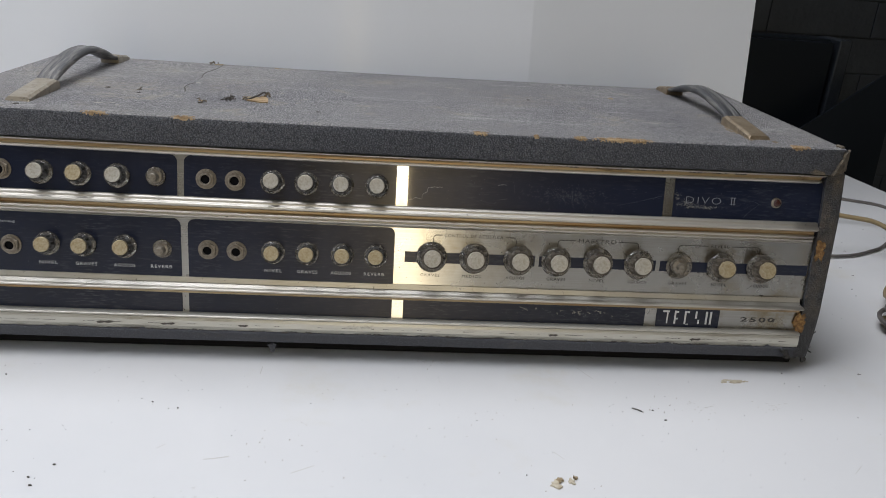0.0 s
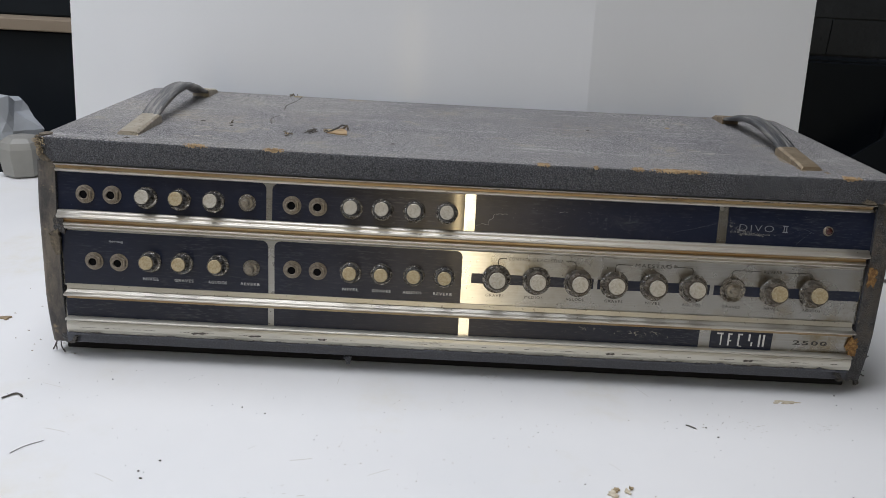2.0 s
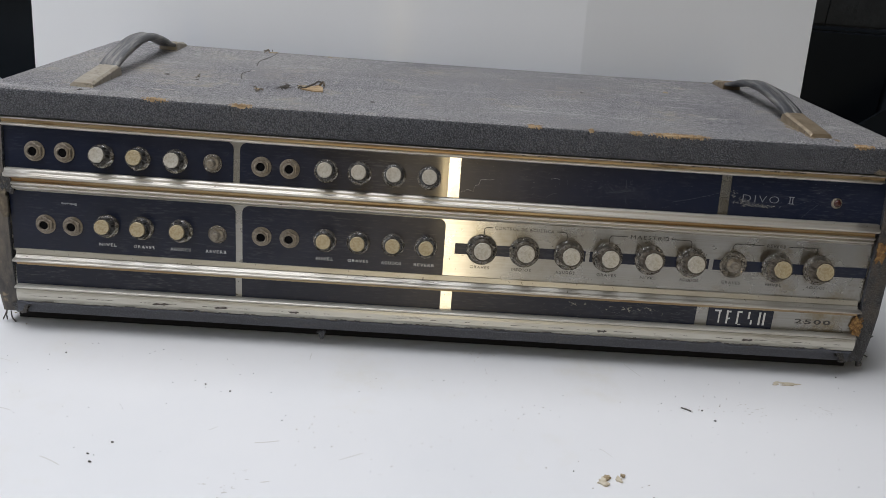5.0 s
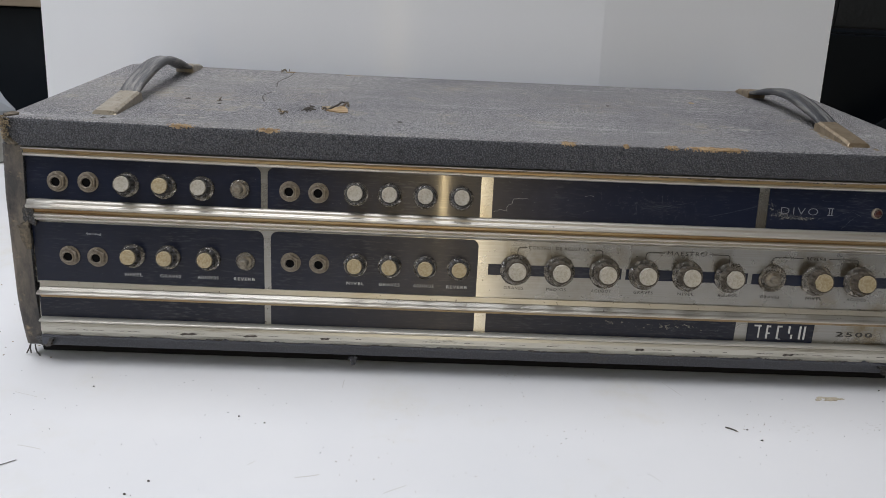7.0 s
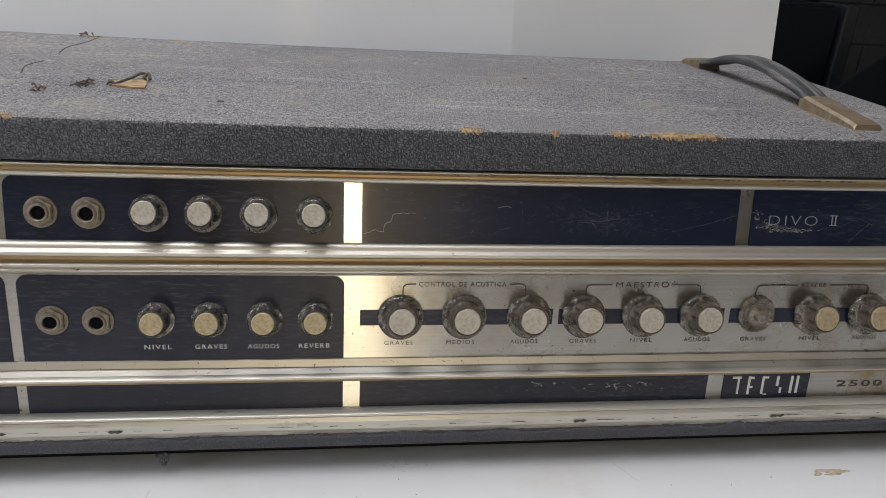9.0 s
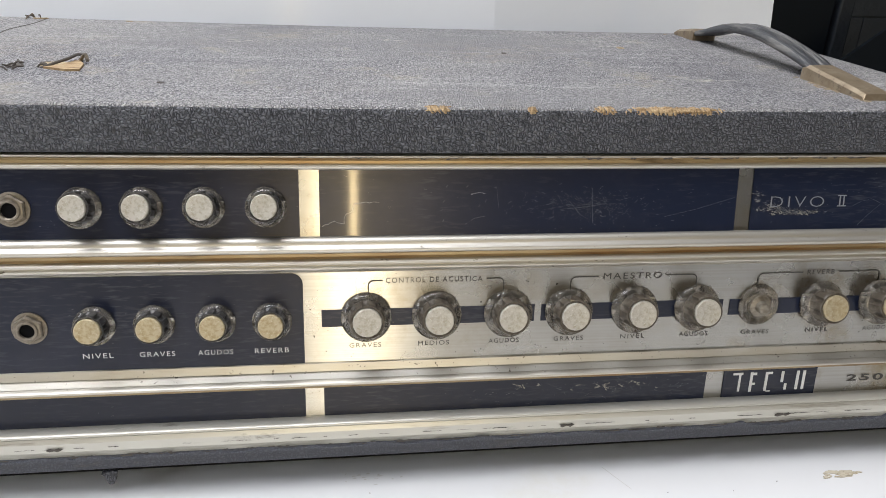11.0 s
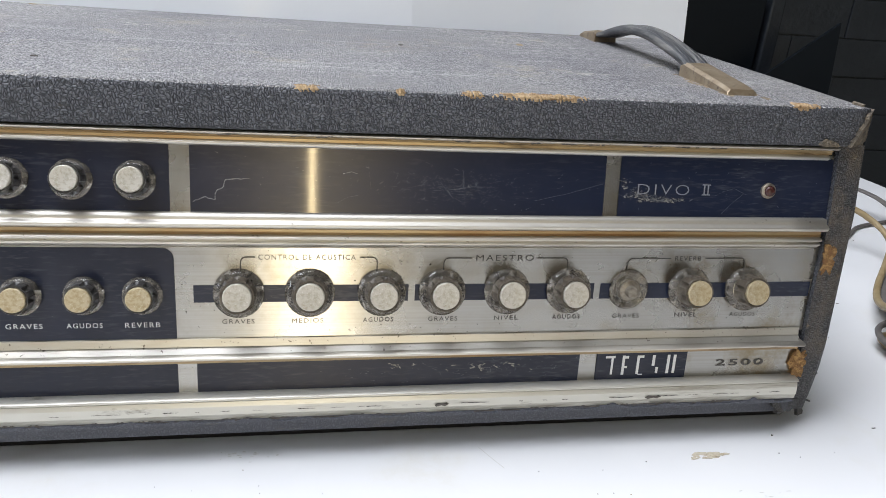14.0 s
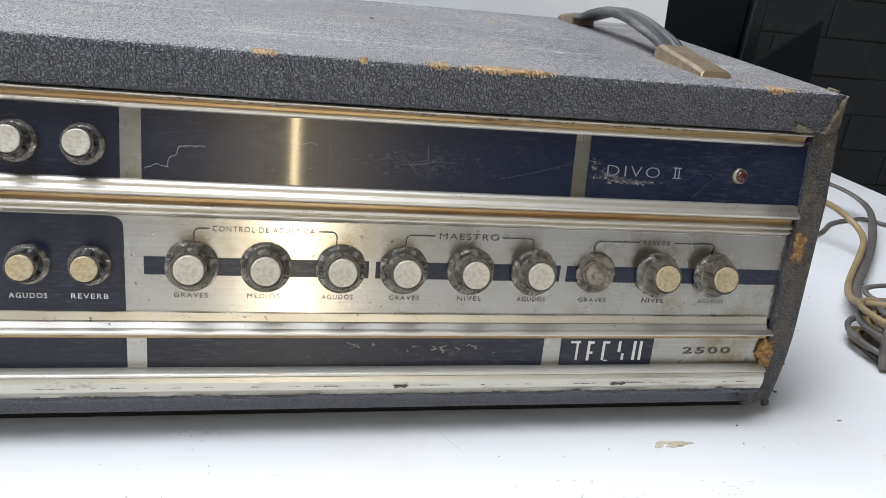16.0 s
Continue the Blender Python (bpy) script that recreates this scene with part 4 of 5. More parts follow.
# ---- wear on the amplifier ----


def chip(x, length, depth, drop, seed):
    """Vinyl torn off along the lid's front edge: bare wood that wraps from the top over the edge."""
    bm = bmesh.new()
    n = max(14, int(length / 0.0005))
    path = [(depth, 0, 0, 1), (depth * 0.6, 0, 0, 1), (depth * 0.3, 0, 0, 1), (0.0008, 0, 0, 1), (-0.0016, -0.0003, -0.3, 1), (-0.0026, -0.0011, -0.8, 0.7), (-0.0030, -0.0022, -1, 0.2), (-0.0030, -0.0030 - drop * 0.5, -1, 0), (-0.0030, -0.0030 - drop, -1, 0)]
    rows = []
    for i in range(n + 1):
        u = i / n
        env = math.sin(math.pi * u) ** 0.7 * (0.45 + 0.9 * abs(noise.noise(Vector((u * length * 150, seed, 3)))))
        px = x - length / 2 + u * length
        row = []
        for k, (a, b, ny, nz) in enumerate(path):
            far = (4 - k) / 4 if k < 4 else (k - 4) / 2.6
            up = 0.0012 * env - 0.0011 * far * far + 0.0009 * noise.noise(Vector((px * 900, k * 0.9, seed))) - 0.0002
            row.append(bm.verts.new((px, 0.002 + a + ny * up, ZT + b + nz * up)))
        rows.append(row)
    for p, q in zip(rows, rows[1:]):
        for k in range(len(path) - 1):
            bm.faces.new((p[k], p[k + 1], q[k + 1], q[k]))
    return part("bare_wood_chip", bm, raw_wood, amp, "torn patch of bare splintered wood", True)


for x, length, depth, drop, seed in ((-0.2385, 0.022, 0.006, 0.002, 1.0), (-0.173, 0.019, 0.005, 0.001, 2.0), (0.0545, 0.013, 0.005, 0.0012, 4.0),
                                     (0.134, 0.013, 0.006, 0.003, 5.0), (0.168, 0.052, 0.0045, 0.0028, 6.0), (0.0985, 0.005, 0.0015, 0.0004, 7.0), (0.3155, 0.017, 0.008, 0.004, 8.0)):
    chip(x, length, depth, drop, seed)


def flake(bm, x, y, z, w, d, seed, n=9, lift=0.0006):
    """A small ragged leaf lying on a surface."""
    ring = []
    for k in range(n):
        a = 2 * math.pi * k / n
        r = 0.6 + 0.7 * noise.noise(Vector((math.cos(a) * 1.7 + seed, math.sin(a) * 1.7, seed)))
        ring.append((x + w / 2 * r * math.cos(a), y + d / 2 * r * math.sin(a)))
    lo = [bm.verts.new((p, q, z)) for p, q in ring]
    hi = [bm.verts.new((p * 0.97 + x * 0.03, q * 0.97 + y * 0.03, z + lift)) for p, q in ring]
    bm.faces.new(hi)
    bm.faces.new(lo[::-1])
    for k in range(n):
        bm.faces.new((lo[k], lo[(k + 1) % n], hi[(k + 1) % n], hi[k]))


for x, y, w, d, mat, seed in ((-0.135, 0.0875, 0.030, 0.022, crumb_tan, 3.3), (-0.128, 0.098, 0.010, 0.012, crumb_dark, 4.1), (-0.1555, 0.0825, 0.011, 0.016, crumb_dark, 5.2), (-0.175, 0.066, 0.009, 0.008, raw_wood, 6.6), (-0.129, 0.084, 0.015, 0.010, raw_wood, 21.3), (-0.141, 0.093, 0.012, 0.006, crumb_dark, 23.9),
                              (0.2085, 0.1865, 0.010, 0.012, crumb_tan, 7.1), (-0.0755, 0.046, 0.005, 0.005, crumb_dark, 8.8), (-0.262, 0.10, 0.006, 0.007, crumb_dark, 1.4), (-0.231, 0.085, 0.006, 0.005, crumb_dark, 2.4),
                              (0.118, 0.155, 0.004, 0.006, crumb_dark, 9.4), (-0.20, 0.262, 0.016, 0.006, crumb_tan, 11.0), (-0.14, 0.262, 0.008, 0.005, crumb_tan, 12.0), (-0.30, 0.012, 0.006, 0.006, crumb_dark, 13.0)):
    bm = bmesh.new(); flake(bm, x, y, ZT - 0.0001, w, d, seed, 21 if w > 0.015 else 11, 0.0009 if w > 0.015 else 0.0006)
    part("torn_vinyl_spot", bm, mat, amp, "torn spot in the vinyl", True)

# the torn flap: a bare wedge with a curled dark edge, and tufts beside it
bm = bmesh.new()
ring = [(-0.1395, 0.0765), (-0.134, 0.0815), (-0.1315, 0.0875), (-0.1295, 0.0965), (-0.1262, 0.0945), (-0.1225, 0.0865), (-0.1205, 0.0715), (-0.1270, 0.0705), (-0.1330, 0.0735)]
lo, hi = [[bm.verts.new((x, y, z)) for x, y in ring] for z in (ZT - 0.0005, ZT + 0.0011)]
bm.faces.new(hi); bm.faces.new(lo[::-1])
for k in range(len(ring)):
    bm.faces.new((lo[k], lo[(k + 1) % len(ring)], hi[(k + 1) % len(ring)], hi[k]))
part("torn_vinyl_spot", bm, raw_wood, amp, "bare wedge where the vinyl is torn off", True)
for pts, r in (([(-0.141, 0.0775, 0), (-0.1345, 0.0835, 0.0022), (-0.1310, 0.0905, 0.0030), (-0.1290, 0.0990, 0.0036), (-0.1270, 0.1040, 0.0026)], 0.0008), ([(-0.1270, 0.0960, 0.001), (-0.1235, 0.0945, 0.0045), (-0.1220, 0.0920, 0.0015)], 0.0010)):
    bm = bmesh.new(); tube(bm, spline([(x, y, ZT + z) for x, y, z in pts], 6), r, 6)
    part("curled_vinyl", bm, fray_tan if r > 0.0009 else crumb_dark, amp, "", True)
tuft = random.Random(21)
for cx, cy, n, reach in ((-0.155, 0.076, 6, 0.0055), (-0.142, 0.079, 2, 0.004), (-0.173, 0.060, 4, 0.005), (-0.208, 0.268, 6, 0.006), (-0.236, 0.098, 3, 0.003)):
    bm = bmesh.new()
    for _ in range(n):
        x, y, a = cx + tuft.gauss(0, reach * 0.4), cy + tuft.gauss(0, reach * 0.7), tuft.uniform(0, 6.28)
        tube(bm, spline([(x, y, ZT), (x + 0.4 * reach * math.cos(a), y + 0.4 * reach * math.sin(a), ZT + reach * tuft.uniform(0.2, 0.5)), (x + reach * math.cos(a), y + reach * math.sin(a), ZT + reach * tuft.uniform(0.1, 0.5))], 3), 0.0005, 5)
    part("vinyl_tuft", bm, fray_tan if cx < -0.17 else crumb_dark, amp, "", True)
# brown glue squeezed out round the browned end plates
bm = bmesh.new()
for k in range(34):
    y = 0.014 + 0.078 * tuft.random()
    flake(bm, 0.2905 + tuft.choice((-0.0095, 0.0093)) + tuft.gauss(0, 0.0018), y, ZT - 0.0003, tuft.uniform(0.003, 0.007), tuft.uniform(0.004, 0.012), k * 1.9, 11, 0.0005)
for k in range(12):
    flake(bm, 0.2905 + tuft.gauss(0, 0.009), 0.256 + tuft.gauss(0, 0.006), ZT - 0.0003, tuft.uniform(0.003, 0.007), tuft.uniform(0.004, 0.010), k * 2.9, 11, 0.0005)
tagged(part("glue_residue", bm, glue_brown, amp, "brown glue residue round the handle's end", True), kind="stuff")
# pale rubbed dust marks on the lid
bm = bmesh.new()
for cx, cy, w, d, n in ((-0.055, 0.185, 0.020, 0.012, 5), (0.045, 0.205, 0.016, 0.014, 4), (0.205, 0.195, 0.012, 0.012, 3), (0.215, 0.075, 0.024, 0.012, 5), (-0.225, 0.256, 0.010, 0.010, 3)):
    for k in range(n):
        flake(bm, cx + tuft.gauss(0, w * 0.35), cy + tuft.gauss(0, d * 0.3), ZT - 0.0004, w * tuft.uniform(0.25, 0.7), d * tuft.uniform(0.2, 0.5), k * 3.1 + cx * 40, 13, 0.0006)
tagged(part("rubbed_mark", bm, rubbed, amp, "pale rubbed marks in the dusty vinyl", True), kind="stuff")

# cracks that run over the lid
for pts, seed in ((((-0.197, 0.266), (-0.198, 0.235), (-0.203, 0.205), (-0.200, 0.178)), 1), (((-0.199, 0.147), (-0.203, 0.128), (-0.197, 0.103)), 2)):
    bm = bmesh.new()
    tube(bm, spline([(x, y, ZT) for x, y in pts], 6), 0.0006, 5, 0.6)
    part("crack", bm, crumb_dark, amp, "", True)


def rag(bm, pts, thick, seed, wild=0.75):
    """A ragged sheet patch given by a ring of points."""
    c = sum((Vector(p) for p in pts), Vector()) / len(pts)
    ring = []
    for a, b in zip(pts, pts[1:] + pts[:1]):
        for k in range(7):
            p = Vector(a).lerp(Vector(b), k / 7)
            ring.append(p + (p - c) * (wild * noise.noise(p * 430 + Vector((seed, 0, 0))) - (0.22 if k == 0 else 0.0)))
    n = sum(((Vector(a) - c).cross(Vector(b) - c) for a, b in zip(pts, pts[1:] + pts[:1])), Vector()).normalized()
    if n.dot(Vector((0, -1, 0.9))) < 0:
        n = -n
    hi = [bm.verts.new(p + n * thick) for p in ring]
    lo = [bm.verts.new(p - n * 0.002) for p in ring]
    top = bm.verts.new(c + n * thick * 1.6)
    for k in range(len(ring)):
        bm.faces.new((hi[k], hi[(k + 1) % len(ring)], top))
        bm.faces.new((lo[k], lo[(k + 1) % len(ring)], hi[(k + 1) % len(ring)], hi[k]))


def lid_y(x):
    """The y of the lid's front face, which rounds away at both ends."""
    d = min(x - XL, XR - x)
    return -0.001 + 0.010 * max(0, 1 - d / 0.014) ** 2 * (d < 0.013)


# frayed vinyl at the lid's front corners, bare wood on the inner side edges
for pts, mat, seed in (
    ([(x, lid_y(x) - 0.0010, z) for x, z in ((XR - 0.0008, 0.1965), (XR - 0.0060, 0.1990), (XR - 0.0085, 0.1930), (XR - 0.0135, 0.1840), (XR - 0.0150, 0.1790), (XR - 0.0020, 0.1790), (XR - 0.0010, 0.1880))], fray_tan, 1.0),
    ([(x, lid_y(x) - 0.0006, z) for x, z in ((XR - 0.033, 0.1835), (XR - 0.025, 0.1815), (XR - 0.022, 0.1788), (XR - 0.034, 0.1788))], fray_tan, 2.0),
    ([(x, lid_y(x) - 0.0010, z) for x, z in ((XL + 0.0005, 0.1970), (XL + 0.0080, 0.1995), (XL + 0.0050, 0.1930), (XL + 0.0080, 0.1850), (XL + 0.0150, 0.1800), (XL + 0.0040, 0.1788), (XL - 0.0004, 0.1870))], fray_tan, 3.0),
    ([(XL + 0.002, 0.010, 0.1998), (XL + 0.010, 0.0015, 0.2008), (XL + 0.017, 0.006, 0.2012), (XL + 0.010, 0.016, 0.2012)], fray_tan, 4.0),
    ([(XR - 0.003, 0.012, 0.1996), (XR - 0.010, 0.0020, 0.2009), (XR - 0.014, 0.008, 0.2012), (XR - 0.009, 0.014, 0.2010)], fray_tan, 4.5),
    ([(IR + 0.001, lean(0.118) - 0.0035, 0.121), (IR + 0.009, lean(0.118) - 0.0035, 0.120), (IR + 0.008, lean(0.106) - 0.0035, 0.107), (IR + 0.002, lean(0.106) - 0.0035, 0.106)], rust_wood, 5.0),
    ([(IR - 0.004, lean(0.055) - 0.0012, 0.056), (IR + 0.0045, lean(0.055) - 0.0035, 0.0565), (IR + 0.004, lean(0.042) - 0.0035, 0.0415), (IR - 0.004, lean(0.042) - 0.0012, 0.0410)], rust_wood, 6.0),
    ([(IL - 0.008, lean(0.112) - 0.0035, 0.118), (IL + 0.001, lean(0.112) - 0.0035, 0.120), (IL + 0.001, lean(0.096) - 0.0035, 0.097), (IL - 0.006, lean(0.096) - 0.0035, 0.099)], fray_tan, 7.0),
    ([(IL - 0.003, lean(0.132) - 0.004, 0.132), (IL + 0.005, lean(0.128) - 0.004, 0.131), (IL + 0.006, lean(0.118) - 0.004, 0.1175), (IL - 0.003, lean(0.118) - 0.004, 0.119)], edge_vinyl, 8.0),
    ([(XL + 0.001, -0.0065, 0.020), (IL + 0.012, -0.0155, 0.024), (IL + 0.006, -0.0158, 0.0135), (XL + 0.003, -0.004, 0.0125)], edge_vinyl, 9.0),
    ([(IR - 0.014, -0.0158, 0.025), (XR - 0.002, -0.008, 0.021), (XR - 0.003, -0.006, 0.0125), (IR - 0.006, -0.0158, 0.0135)], edge_vinyl, 10.0),
):
    bm = bmesh.new(); rag(bm, [tuple(p) for p in pts], 0.0004, seed, 0.35 if mat in (fray_tan, edge_vinyl) else 0.75)
    part("frayed_corner" if mat in (edge_vinyl, fray_tan) else "bare_wood_patch", bm, mat, amp, "", True)

# loops of frayed backing at the lid's corners
for cx, way, n in ((XL + 0.004, 1, 20),):
    bm = bmesh.new()
    for _ in range(n):
        x, z = cx + way * tuft.uniform(-0.003, 0.009), tuft.uniform(0.186, 0.1995)
        y, a, r = lid_y(min(max(x, XL), XR)) - 0.0006, tuft.uniform(0, 6.28), tuft.uniform(0.0015, 0.0036)
        tube(bm, spline([(x, y + 0.001, z), (x + r * math.cos(a), y - 0.0016, z + r * math.sin(a)), (x + r * math.cos(a + 0.9), y - 0.0020, z + r * math.sin(a + 0.9)), (x + 0.5 * r * math.cos(a + 1.8), y + 0.0005, z + 0.5 * r * math.sin(a + 1.8))], 4), 0.00032, 5)
    part("frayed_threads", bm, fray_pale, amp, "tan threads fraying from the lid's corner", True)


def ragged_strip(x0, x1, base, least, most, z_out, mat, seed, scale):
    """A strip along the front whose upper edge is torn unevenly."""
    bm = bmesh.new()
    n = int((x1 - x0) / 0.0012)
    rows = []
    for i in range(n + 1):
        x = x0 + (x1 - x0) * i / n
        up = least + (most - least) * max(0, noise.noise(Vector((x * scale, seed, 0))) + 0.45 * noise.noise(Vector((x * scale * 4.1, 0, seed))) + 0.25)
        rows.append([bm.verts.new((x, lean(z) - z_out - dy, z)) for z, dy in ((base, 0.0), (base + up, 0.0), (base + up, -0.0012), (base, -0.0012))])
    for p, q in zip(rows, rows[1:]):
        for k in range(4):
            bm.faces.new((p[k], p[(k + 1) % 4], q[(k + 1) % 4], q[k]))
    bm.faces.new(rows[0]); bm.faces.new(rows[-1][::-1])
    return part("torn_edge", bm, mat, amp, "torn vinyl edge lapping onto the rail", True)


ragged_strip(IL + 0.004, IR - 0.002, 0.0256, 0.0006, 0.0036, 0.0079, plain_vinyl, 2.0, 55)
bm = bmesh.new(); rag(bm, [(XR - 0.0045, -0.006, 0.0130), (XR - 0.0010, -0.005, 0.0130), (XR + 0.0010, -0.007, 0.0075), (XR - 0.0030, -0.008, 0.0060)], 0.0005, 5.0, 0.4)
part("hanging_shred", bm, edge_vinyl, amp, "brown shred hanging from the corner")

# loose threads and a hanging shred under the bottom edge
for x, y, z, dx, dz, seed in ((XL + 0.003, -0.004, 0.014, -0.006, -0.0125, 1), (XL + 0.001, -0.003, 0.012, -0.001, -0.011, 2), (XR - 0.001, -0.004, 0.034, 0.005, 0.002, 3), (XR - 0.002, -0.005, 0.020, 0.006, -0.004, 4), (XL + 0.008, -0.010, 0.013, 0.003, -0.010, 5)):
    bm = bmesh.new()
    tube(bm, spline([(x, y, z), (x + dx * 0.4, y - 0.002, z + dz * 0.5), (x + dx, y - 0.001, z + dz)], 4), 0.0006, 5)
    part("loose_thread", bm, edge_vinyl, amp, "", False)
bm = bmesh.new(); rag(bm, [(-0.112, -0.0143, 0.0135), (-0.105, -0.0145, 0.0135), (-0.1045, -0.0150, 0.009), (-0.108, -0.0152, 0.0055)], 0.0003, 3.0, 0.5)
part("hanging_shred", bm, vinyl, amp, "shred of vinyl hanging under the front edge")


def scratch(points, w, mat, out=0.0006):
    bm = bmesh.new()
    if w > 0.0003 and len(points) > 2:
        fine = []
        for (xa, za), (xb, zb) in zip(points, points[1:]):
            for k in range(5):
                fine.append((xa + (xb - xa) * k / 5 + 0.00035 * noise.noise(Vector((xa * 3000, k, 1))), za + (zb - za) * k / 5 + 0.00035 * noise.noise(Vector((k, za * 3000, 5)))))
        points = fine + [points[-1]]
    for (xa, za), (xb, zb) in zip(points, points[1:]):
        d = Vector((xb - xa, zb - za))
        nrm = Vector((-d.y, d.x)).normalized() * w / 2 * (0.75 + 0.9 * noise.noise(Vector((xa * 2500, za * 2500, 2))))
        vs = []
        for px, pz in ((xa + nrm.x, za + nrm.y), (xa - nrm.x, za - nrm.y), (xb - nrm.x, zb - nrm.y), (xb + nrm.x, zb + nrm.y)):
            vs.append(bm.verts.new((px, lean(pz) - out, pz)))
        bm.faces.new(vs)
    return part("scratch", bm, mat, amp, "", True)


for pts in ([(0.001, 0.1421), (0.0022, 0.1431), (0.0041, 0.1432)], [(0.0041, 0.1438), (0.0055, 0.1442), (0.0068, 0.1447), (0.0080, 0.1440), (0.0114, 0.1434), (0.0113, 0.1460), (0.0123, 0.1481), (0.0140, 0.1486), (0.0154, 0.1496), (0.0156, 0.1515), (0.0163, 0.1531), (0.0190, 0.1533), (0.0213, 0.1538)], [(0.0213, 0.1538), (0.0232, 0.1533), (0.0250, 0.1538), (0.0279, 0.1535)]):
    scratch(pts, 0.0004, grey_print)
scratch([(0.0726, 0.1572), (0.0768, 0.1581), (0.0796, 0.1574)], 0.00035, grey_print)
scratch([(0.172, 0.1450), (0.190, 0.1490), (0.2095, 0.1545)], 0.00013, faint_print)
for pts in ([(0.2915, 0.150), (0.286, 0.1455), (0.2796, 0.139)], [(0.2749, 0.149), (0.280, 0.1515), (0.286, 0.153)], [(0.286, 0.153), (0.294, 0.1495)], [(0.1135, 0.1560), (0.1140, 0.1470)], [(0.1335, 0.1600), (0.1345, 0.1425)], [(0.1185, 0.1495), (0.131, 0.1505), (0.140, 0.152)], [(0.122, 0.1535), (0.128, 0.1465), (0.133, 0.1440)], [(0.139, 0.1555), (0.1435, 0.1460)], [(0.085, 0.1610), (0.0865, 0.1500)], [(0.070, 0.1425), (0.0745, 0.1455), (0.080, 0.1465)]):
    scratch(pts, 0.00012, faint_print)
rnd = random.Random(11)
bm = bmesh.new()


def nick(x, z, length, w, angle, out=0.0006):
    dx, dz = math.cos(angle) * length / 2, math.sin(angle) * length / 2
    nx, nz = -math.sin(angle) * w / 2, math.cos(angle) * w / 2
    ring = [(dx, dz), (dx * 0.55 + nx, dz * 0.55 + nz), (nx * 0.4 + dx * 0.1, nz * 0.4 + dz * 0.1), (nx - dx * 0.45, nz - dz * 0.45), (-dx, -dz), (-nx - dx * 0.6, -nz - dz * 0.6), (-nx * 0.5, -nz * 0.5), (dx * 0.4 - nx, dz * 0.4 - nz)]
    ring = [(a * rnd.uniform(0.75, 1.1), b * rnd.uniform(0.75, 1.1)) for a, b in ring]
    vs = [bm.verts.new((x + a, lean(z + b) - out, z + b)) for a, b in ring]
    bm.faces.new(vs)


for cx, cz, sx, sz, n, size in ((0.130, 0.1510, 0.014, 0.0038, 300, 0.0030), (0.236, 0.1478, 0.0035, 0.0008, 120, 0.0014), (0.246, 0.1462, 0.006, 0.0006, 150, 0.0016), (0.228, 0.1500, 0.003, 0.0014, 80, 0.0014), (0.223, 0.152, 0.003, 0.005, 30, 0.0015), (0.12, 0.152, 0.06, 0.007, 110, 0.0016), (0.28, 0.152, 0.03, 0.008, 30, 0.0012), (-0.09, 0.152, 0.06, 0.008, 30, 0.0010), (-0.27, 0.152, 0.05, 0.008, 26, 0.0010),
                                (-0.27, 0.094, 0.05, 0.012, 34, 0.0010), (-0.09, 0.094, 0.05, 0.012, 34, 0.0010), (0.105, 0.0485, 0.02, 0.0035, 26, 0.0026), (0.155, 0.0490, 0.013, 0.0028, 50, 0.0030), (0.19, 0.048, 0.008, 0.003, 14, 0.0020), (-0.1, 0.048, 0.1, 0.004, 14, 0.0012)):
    for _ in range(n):
        x, z = rnd.gauss(cx, sx), min(max(rnd.gauss(cz, sz), cz - 0.016), cz + 0.014)
        if -0.355 < x < 0.34 and (0.137 < z < 0.168 or 0.072 < z < 0.117 or 0.041 < z < 0.056) and not (-0.005 < x and 0.06 < z < 0.12):
            nick(x, z, rnd.uniform(0.2, 1.3) * size, rnd.uniform(0.00008, 0.00022) * (0.45 if n == 300 else 1), rnd.choice((0.15, 0.25, 0.9, 2.7)) + rnd.gauss(0, 0.35))
tagged(part("fine_scratching", bm, faint_print, amp, "many fine pale nicks in the lacquer", True), kind="stuff")
scratch([(-0.318, 0.1107), (-0.3155, 0.1104), (-0.312, 0.1106), (-0.306, 0.1101)], 0.0016, grey_print)
bm = bmesh.new()
for _ in range(60):
    x, z = rnd.uniform(0.0, 0.335), rnd.choice((rnd.uniform(0.072, 0.078), rnd.uniform(0.072, 0.117), rnd.uniform(0.067, 0.070)))
    nick(x, z, rnd.uniform(0.0003, 0.0010), rnd.uniform(0.0003, 0.0006), rnd.uniform(0, 3), 0.0021 if z < 0.0705 else 0.0006)
tagged(part("dirt_speckling", bm, dark_print, amp, "dark dirt specks on the metal plate", True), kind="stuff")
# spots where the lacquer has flaked off
bm = bmesh.new()
for cx, cz, sx, sz, n, size in ((0.152, 0.0512, 0.010, 0.0013, 14, 0.0045), (0.110, 0.0525, 0.006, 0.0008, 7, 0.0035), (0.247, 0.1462, 0.007, 0.0006, 22, 0.0036), (0.231, 0.1478, 0.004, 0.0012, 18, 0.0034), (0.2215, 0.154, 0.0012, 0.0022, 8, 0.0028), (0.134, 0.1515, 0.008, 0.0022, 16, 0.0014), (0.222, 0.1560, 0.0015, 0.002, 5, 0.0018)):
    for _ in range(n):
        nick(rnd.gauss(cx, sx), rnd.gauss(cz, sz), size * rnd.uniform(0.4, 1.3), size * rnd.uniform(0.1, 0.3), -0.25 + rnd.gauss(0, 0.4))
tagged(part("flaked_lacquer", bm, lost_lacquer, amp, "dull spots where lacquer flaked off", True), kind="stuff")
# chips in the rails
bm = bmesh.new()
